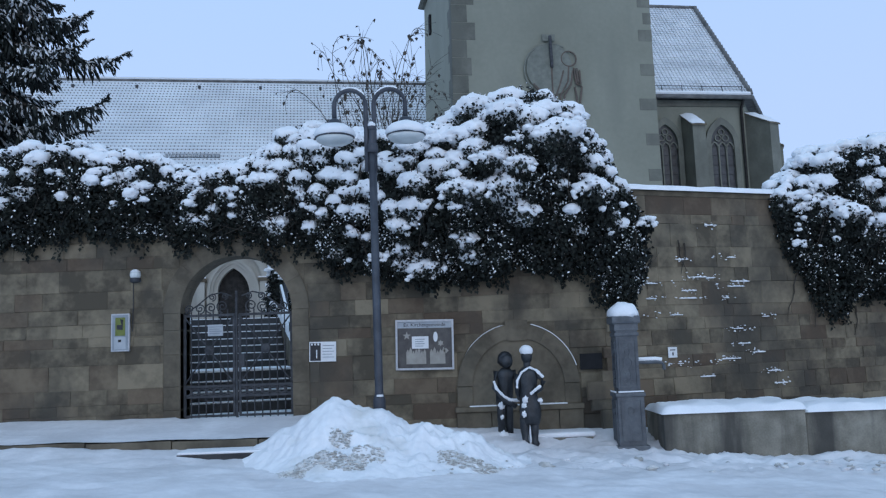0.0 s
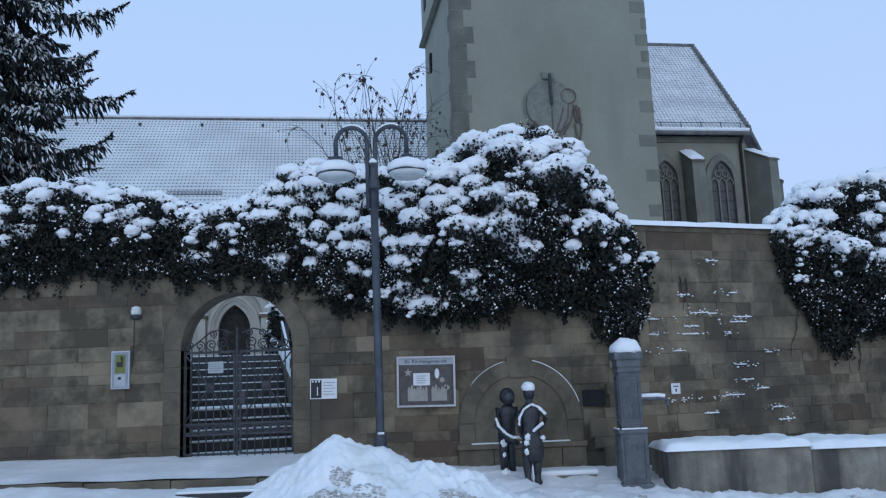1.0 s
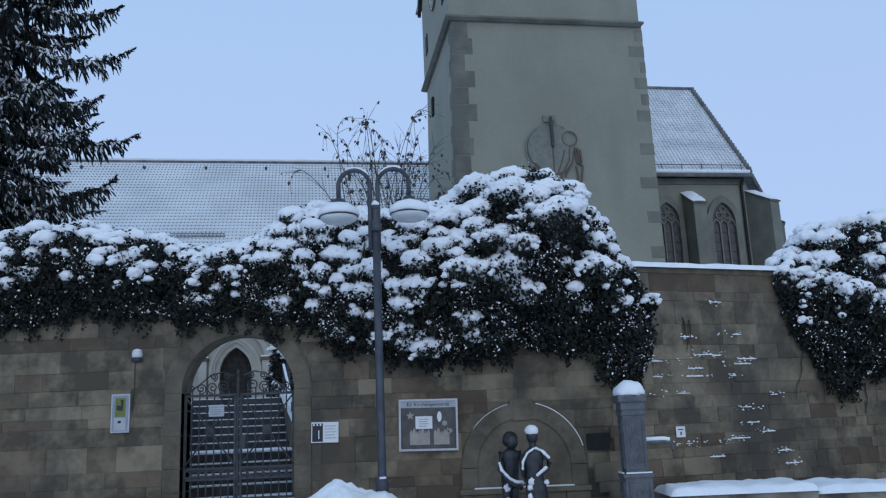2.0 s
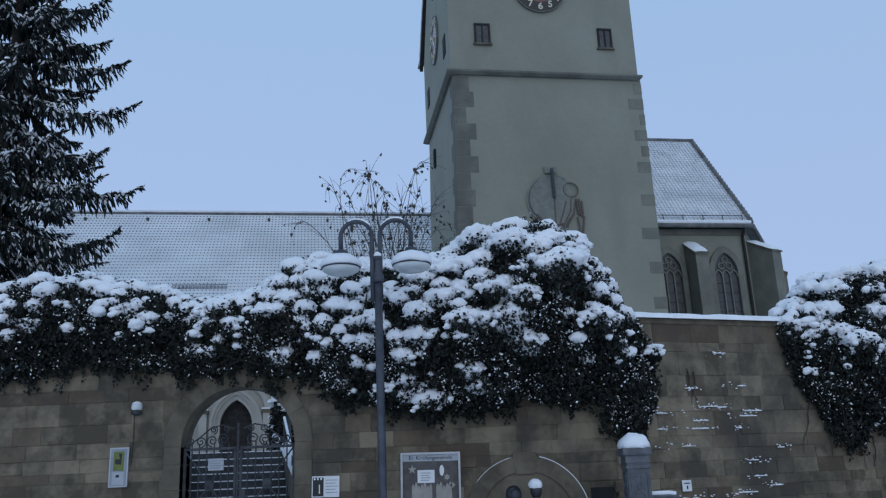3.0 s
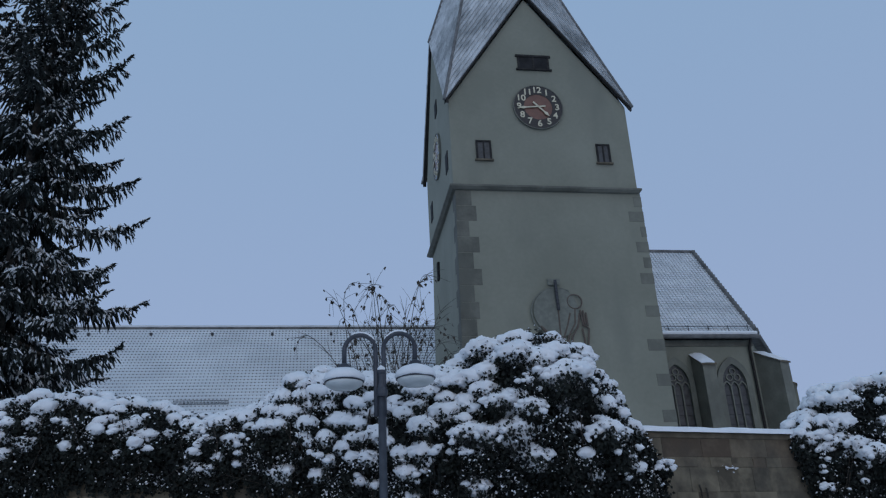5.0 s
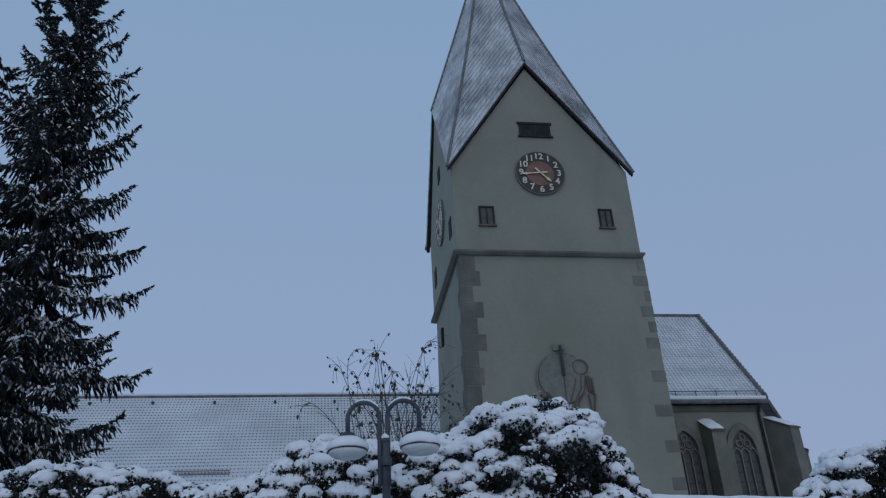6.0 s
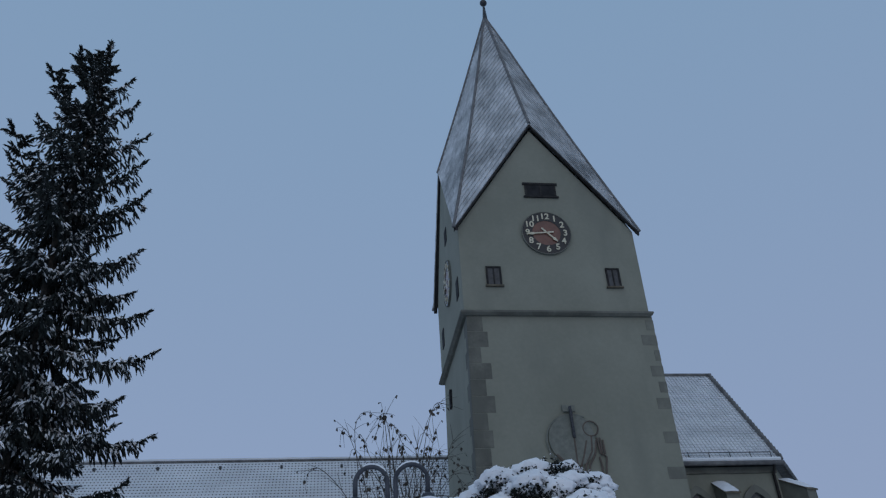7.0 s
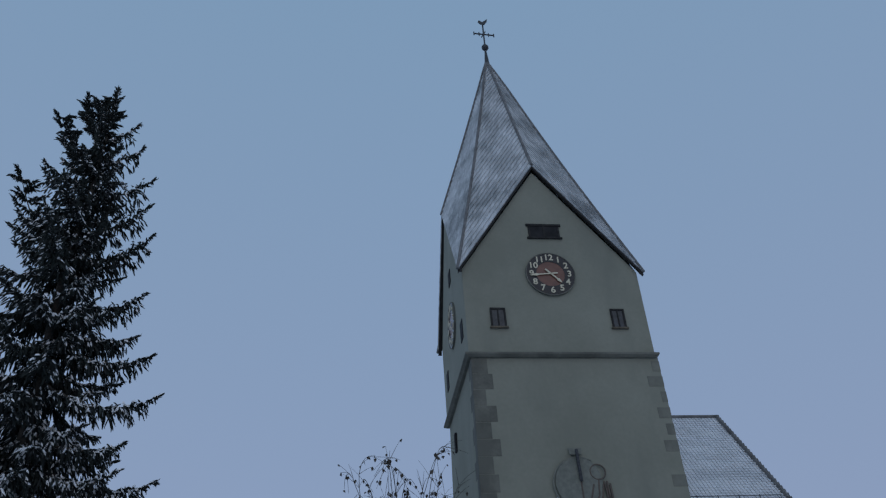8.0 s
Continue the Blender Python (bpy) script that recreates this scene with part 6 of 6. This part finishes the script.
# ---- troughs ----
def trough(x0, x1, y0, h, label):
    th = thing("stone_trough", label, "trough", group="troughs by the pump")
    part("block", boxed(x0, x1, y0, y0 + 1.0, -0.3, h, bevel=0.025), CONCRETE, th, "stained concrete")
    bm = bmesh.new()
    nx, ny = int((x1 - x0) * 20), 20
    rows = []
    for i in range(ny + 1):
        row = []
        for j in range(nx + 1):
            x, y = x0 - 0.03 + (x1 - x0 + 0.06) * j / nx, y0 - 0.04 + 1.08 * i / ny
            e = (0 if i in (0, ny) or j in (0, nx) else 1) * min(1, 0.45 + 2.5 * min(i, ny - i) / ny) * min(1, 0.4 + 9 * min(j, nx - j) / nx)
            row.append(bm.verts.new((x, y + 0.015 * noise.noise(Vector((x * 5, y, 0))), h - 0.012 + e ** 0.5 * (0.12 + 0.05 * fractal(x * 2.3, y * 2.3, 1)))))
        rows.append(row)
    for a, b in zip(rows, rows[1:]):
        for j in range(nx):
            bm.faces.new((a[j], a[j + 1], b[j + 1], b[j]))
    part("snow_cover", bm, SNOW, th, "thick snow", smooth=True)


trough(3.06, 5.06, 11.9, 0.6, "low concrete trough, dark streaks, thick snow on top")
trough(5.075, 9.0, 11.97, 0.55, "lower plain concrete trough beside the first, snow-topped")


# ---- things on the wall ----
def text_mesh(body, size, mat, parent, m, name="lettering"):
    cu = bpy.data.curves.new(name, "FONT")
    cu.body, cu.size, cu.extrude, cu.align_x, cu.align_y = body, size, 0.0015, "CENTER", "CENTER"
    ob = new("tmp", cu)
    me = bpy.data.meshes.new_from_object(ob.evaluated_get(bpy.context.evaluated_depsgraph_get()))
    bpy.data.objects.remove(ob)
    me.materials.clear()
    me.materials.append(mat)
    o = new(name, me)
    o.parent = parent
    o.matrix_local = m
    return o


def notice_board():
    th = thing("notice_board", "glazed notice board with paper skyline and white notice", "notice board", pose(-0.285, 13.19, 1.69, 0, 1.0, 0))
    w, h = 0.455, 0.39
    part("case", boxed(-w + 0.004, w - 0.004, -0.05, -0.002, -h + 0.004, h - 0.004), BOARD, th, "dark pin board")
    bm = bmesh.new()
    for a in ((-w, -w + 0.03, -h, h), (w - 0.03, w, -h, h), (-w + 0.03, w - 0.03, -h, -h + 0.03), (-w + 0.03, w - 0.03, h - 0.03, h)):
        box(bm, a[0], a[1], -0.085, 0.0, a[2], a[3])
    part("frame", bm, ALU, th, "pale metal frame")
    part("header", boxed(-w + 0.03, w - 0.03, -0.058, -0.05, h - 0.13, h - 0.03), PALE_SHEET, th)
    text_mesh("Ev. Kirchengemeinde", 0.078, BLACK, th, pose(0, -0.06, h - 0.082, 90, 0, 0))
    n = part("notice", boxed(-0.2, 0.06, -0.06, -0.052, -0.06, 0.13), WHITE, th, "white paper notice")
    for i in range(4):
        part("text_bar", boxed(-0.15, 0.0 - 0.02 * (i % 2), -0.0635, -0.061, 0.08 - i * 0.035, 0.09 - i * 0.035), GREY_PAPER, n)
    for x0, x1, tops in ((-0.29, 0.02, 7), (0.08, 0.32, 5)):
        poly = [(x0, -0.3), (x1, -0.3)]
        for i in range(tops, 0, -1):
            a, b = x0 + (x1 - x0) * i / tops, x0 + (x1 - x0) * (i - 1) / tops
            z = -0.14 + 0.05 * ((i * 7) % 3) / 2
            poly += [(a, z), ((a + b) / 2, z + 0.05), (b, z)]
        part("paper_skyline", prism(poly, -0.058, -0.052), CARD, th, "cut-out card skyline")
    def star(cx, cz, r, k, q):
        poly = [(cx + (r if i % 2 == 0 else r * q) * math.sin(math.pi * i / k), cz + (r if i % 2 == 0 else r * q) * math.cos(math.pi * i / k)) for i in range(2 * k)]
        part("paper_star", prism(poly, -0.058, -0.052), CARD, th)
    star(-0.28, 0.14, 0.07, 5, 0.4)
    star(0.25, 0.02, 0.05, 6, 0.6)
    star(0.33, -0.1, 0.045, 4, 0.7)
    part("paper_star", prism([(0.17 + 0.035 * math.cos(t), 0.12 + 0.08 * math.sin(t)) for t in (6.283 * i / 14 for i in range(14))], -0.058, -0.052), WHITE, th)


notice_board()


def wall_signs():
    th = thing("poster_case", "narrow poster case with a green and a pale sheet", "sign", pose(-5.055, 13.19, 2.055))
    part("case", boxed(-0.145, 0.145, -0.05, 0.0, -0.295, 0.295, bevel=0.006), ALU, th, "grey metal case")
    part("back_sheet", boxed(-0.125, 0.125, -0.054, -0.05, -0.275, 0.275), GREY_PAPER, th)
    g = part("green_sheet", boxed(-0.075, 0.08, -0.058, -0.0545, -0.05, 0.235), GREEN_PAPER, th, "yellow-green sheet")
    part("dark_print", prism([(-0.05, 0.05), (0.04, 0.04), (0.05, 0.2), (0.0, 0.21), (0.02, 0.12), (-0.05, 0.12)], -0.061, -0.0585), BLACK, g)
    l = part("pale_sheet", boxed(-0.09, 0.09, -0.058, -0.0545, -0.26, -0.07), PALE_SHEET, th)
    part("dark_print", boxed(-0.03, 0.02, -0.061, -0.0585, -0.15, -0.11), BLACK, l)

    th = thing("information_plate", "white and black enamel information plate", "sign", pose(-1.89, 13.19, 1.64, 0, 1.0, 0))
    part("plate", boxed(-0.21, 0.21, -0.018, 0.0, -0.155, 0.155, bevel=0.004), WHITE, th)
    b = part("black_field", boxed(-0.195, -0.03, -0.0215, -0.0185, -0.14, 0.135), BLACK, th)
    for i in range(3):
        part("white_print", boxed(-0.18 + i * 0.05, -0.155 + i * 0.05, -0.0245, -0.022, 0.1, 0.13), WHITE, b)
    part("white_print", boxed(-0.1, -0.085, -0.0245, -0.022, -0.1, 0.03), WHITE, b)
    for i in range(5):
        part("text_bar", boxed(0.0, 0.18 - 0.03 * (i % 2), -0.0215, -0.0185, 0.09 - i * 0.045, 0.1 - i * 0.045), GREY_PAPER, th)

    th = thing("memorial_plaque", "dark bronze plaque fixed to the wall", "plaque", pose(2.31, 13.18, 1.335))
    part("plate", boxed(-0.175, 0.175, -0.03, 0.0, -0.125, 0.125, bevel=0.008), DARK, th)

    th = thing("hydrant_sign", "small square white sign with black marks", "sign", BEND @ pose(1.05, -0.02, 1.42))
    part("plate", boxed(-0.085, 0.085, -0.012, 0.0, -0.085, 0.085, bevel=0.004), WHITE, th)
    part("black_bar", boxed(-0.05, 0.05, -0.0155, -0.0125, 0.03, 0.045), BLACK, th)
    part("black_bar", boxed(-0.012, 0.012, -0.0155, -0.0125, -0.05, 0.0), BLACK, th)

    th = thing("wall_lamp", "globe wall lamp on a dark bracket, capped with snow", "lamp", pose(-4.8, 13.08, 2.95) @ Matrix.Scale(0.8, 4))
    part("bracket", tube([(-0.06, 0.15, -0.12), (-0.06, 0.0, -0.12), (-0.02, 0.0, -0.08)], 0.025, 6), IRON, th)
    part("holder", lathe([(0.04, -0.16), (0.1, -0.14), (0.11, -0.09), (0.09, -0.06)], 14), IRON, th)
    bm = bmesh.new()
    bmesh.ops.create_uvsphere(bm, u_segments=18, v_segments=12, radius=0.105)
    part("globe", bm, LAMP_GLASS, th, "milky glass globe", smooth=True)
    bm = bmesh.new()
    bmesh.ops.create_uvsphere(bm, u_segments=18, v_segments=12, radius=0.112)
    bmesh.ops.delete(bm, geom=[v for v in bm.verts if v.co.z < 0.03], context="VERTS")
    part("snow_cap", bm, SNOW, th, "snow", smooth=True)
    part("cable", tube([(-0.09, 0.14, -0.12), (-0.09, 0.14, -0.62), (-0.1, 0.14, -1.1)], 0.008, 5), IRON, th)


wall_signs()


# ---- snow on the east wall ----
def wall_snow():
    rnd = random.Random(17)
    bm = bmesh.new()
    xs = steps_between((-0.1, 10, 150))
    rows = []
    for x in xs:
        row = []
        for i in range(11):
            a = math.pi * i / 10
            h = 0.13 + 0.02 * fractal(x * 1.5, 0, 2)
            row.append(bm.verts.new((x, 0.37 - math.cos(a) * (0.46 + 0.015 * fractal(x * 4, i, 3)), 4.065 + h * math.sin(a) ** 0.5)))
        rows.append(row)
    for a, b in zip(rows, rows[1:]):
        for j in range(10):
            bm.faces.new((a[j], a[j + 1], b[j + 1], b[j]))
    part("coping_snow", bm, SNOW, wall_e, "even snow along the coping", smooth=True)
    caps = []
    for x0, x1, z, n in ((0.55, 1.3, 2.02, 5), (0.5, 1.2, 2.55, 6), (1.35, 1.75, 2.62, 7), (1.2, 1.6, 2.92, 6), (0.6, 1.0, 2.28, 6), (1.0, 1.9, 2.28, 7), (1.8, 2.2, 2.62, 6), (2.0, 2.5, 2.46, 5), (1.6, 2.1, 3.52, 6),
                          (1.9, 2.5, 2.95, 5), (2.1, 2.4, 2.3, 4), (2.1, 2.8, 1.76, 10), (2.2, 2.6, 1.5, 5), (2.9, 3.2, 1.95, 5), (0.9, 2.0, 1.23, 14), (2.0, 2.4, 1.3, 6), (2.5, 2.9, 1.35, 5), (2.7, 3.3, 1.04, 9), (3.0, 3.4, 0.84, 5), (1.6, 1.9, 1.02, 3), (2.3, 2.6, 2.55, 4), (0.5, 0.9, 3.6, 4), (1.3, 1.6, 2.42, 5)):
        lie = z + 0.05 * noise.noise(Vector((x0 * 9, z * 5, 0)))
        for _ in range(int(n * 1.8)):
            r = rnd.uniform(0.007, 0.027)
            caps.append((Vector((rnd.uniform(x0, x1), -0.018, lie + abs(rnd.gauss(0, 0.03)) * rnd.choice((-1, 1, 1)))), r, r * rnd.uniform(0.5, 0.9)))
        x = rnd.uniform(x0, x1 - 0.2)
        for _ in range(rnd.randint(4, 12)):
            r = rnd.uniform(0.02, 0.045)
            caps.append((Vector((x, -0.018, lie)), r, r * rnd.uniform(0.35, 0.6)))
            x += r * rnd.uniform(0.7, 1.2)
    v, f = cap_mesh("snow", [(p, r, h) for p, r, h in caps], 6)
    v = [(x, -0.015 + (y + 0.018) * 0.6, z) for x, y, z in v]
    raw("ledge_snow", v, f, SNOW, wall_e, smooth=True)["kind"] = "stuff"


wall_snow()
for k, (x, z, dx, n) in enumerate(((0.55, 3.1, 0.1, 6), (1.28, 3.25, 0.16, 5), (3.75, 2.75, -0.4, 8), (4.0, 2.4, 0.06, 6), (5.0, 2.1, -0.12, 5), (1.45, 3.2, -0.14, 5))):
    pts = [(x + dx * i / n + 0.03 * math.sin(i * 1.7 + k), -0.03, z - 0.13 * i) for i in range(n)]
    part("vine", tube(pts, 0.014, 5, taper=0.005), BARK, wall_e, "bare ivy stem")


# ---- blocks of the walls ----
BLOCKS = {}


def block_mesh(w, h, k):
    """A hewn block, w wide and h high, its face a little uneven."""
    key = (round(w / 0.08), round(h / 0.02), k)
    if key not in BLOCKS:
        w, h = key[0] * 0.08, key[1] * 0.02
        rnd = random.Random(hash(key) % 1000)
        c, d = 0.012, 0.055
        o = [(0, 0), (w, 0), (w, h), (0, h)]
        i = [(c, c), (w - c, c), (w - c, h - c), (c, h - c)]
        j = [rnd.uniform(-0.008, 0.008) for _ in range(8)]
        verts = [(x, 0.004, z) for x, z in o] + [(x + j[q], j[q + 4], z + j[q]) for q, (x, z) in enumerate(i)] + [(x, d, z) for x, z in o]
        faces = [(4, 5, 6, 7)] + [(q, (q + 1) % 4, 4 + (q + 1) % 4, 4 + q) for q in range(4)] + [(8 + q, 8 + (q + 1) % 4, (q + 1) % 4, q) for q in range(4)]
        me = bpy.data.meshes.new("block")
        me.from_pydata(verts, [], faces)
        me.materials.append(STONE)
        me.update()
        BLOCKS[key] = me
    return BLOCKS[key], key[0] * 0.08


def lay_wall(parent, x0, x1, z0, z1, free, seed, y=0.0, lo=0.4, hi=1.15):
    rnd = random.Random(seed)
    z = z0
    while z < z1:
        h = rnd.choice((0.16, 0.2, 0.24, 0.28, 0.34, 0.38))
        x = x0 - rnd.uniform(0, 0.5)
        while x < x1:
            w = rnd.uniform(lo, hi) * (0.75 if h < 0.25 else 1)
            spans = free(x, min(x + w, x1), z, z + h)
            for a, b in spans:
                if b - a < 0.1:
                    continue
                n = max(1, round((b - a) / 0.08))
                me, real = block_mesh(n * 0.08, h, rnd.randint(0, 2))
                ob = new("block", me)
                ob.parent = parent
                ob.location = (a + 0.001, y + rnd.uniform(-0.004, 0.006), z + 0.001)
                ob.scale = ((b - a - 0.002) / real, 1, 0.995)
            x += w
        z += h


def cut_gate(a, b, z0, z1):
    def half(z):
        R = GR + 0.27
        return R if z < GS else math.sqrt(max(0, R * R - (z - GS) ** 2))
    w = max(half(z0), half(z1))
    return cut([(a, b)], GX - w, GX + w) if w > 0.05 else [(a, b)]


def cut(spans, c, d):
    out = []
    for a, b in spans:
        if b <= c or a >= d:
            out.append((a, b))
        else:
            out += [(p, q) for p, q in ((a, c), (d, b)) if q - p > 0.02]
    return out


def free_main(a, b, z0, z1):
    spans = cut_gate(a, b, z0, z1)
    r = 0.96
    w = 0.98 if z0 < 1.02 else math.sqrt(max(0, r * r - (z0 - 1.02) ** 2))
    if w > 0.05 and z1 > 0:
        spans = cut(spans, 1.16 - w, 1.16 + w)
    return spans


lay_wall(wall_s, -8.6, 2.72, 0.25, 3.45, free_main, 41, 13.2)
lay_wall(wall_e, -0.02, 6.6, 0.0, 3.95, lambda a, b, c, d: [(a, b)], 77, 0.0, 0.24, 0.8)
# dressed stones round the gateway
for side in (-1, 1):
    z = 0.4
    for h in (0.42, 0.36, 0.5, 0.38, 0.27):
        a, b = sorted((GX + side * GW, GX + side * (GW + 0.265)))
        part("jamb_stone", boxed(a, b, 13.194, 13.7, z, z + h - 0.003, bevel=0.006), STONE_PALE, wall_s)
        z += h
for i in range(13):
    a0, a1 = 180 - 180 * i / 13, 180 - 180 * (i + 1) / 13
    part("voussoir", band(arc(GX, GS, GR + 0.27, a0 - 0.06, a1 + 0.06, 3), arc(GX, GS, GR, a0 - 0.06, a1 + 0.06, 3), 13.194 + 0.004 * (i % 2), 13.7), STONE_PALE, wall_s)
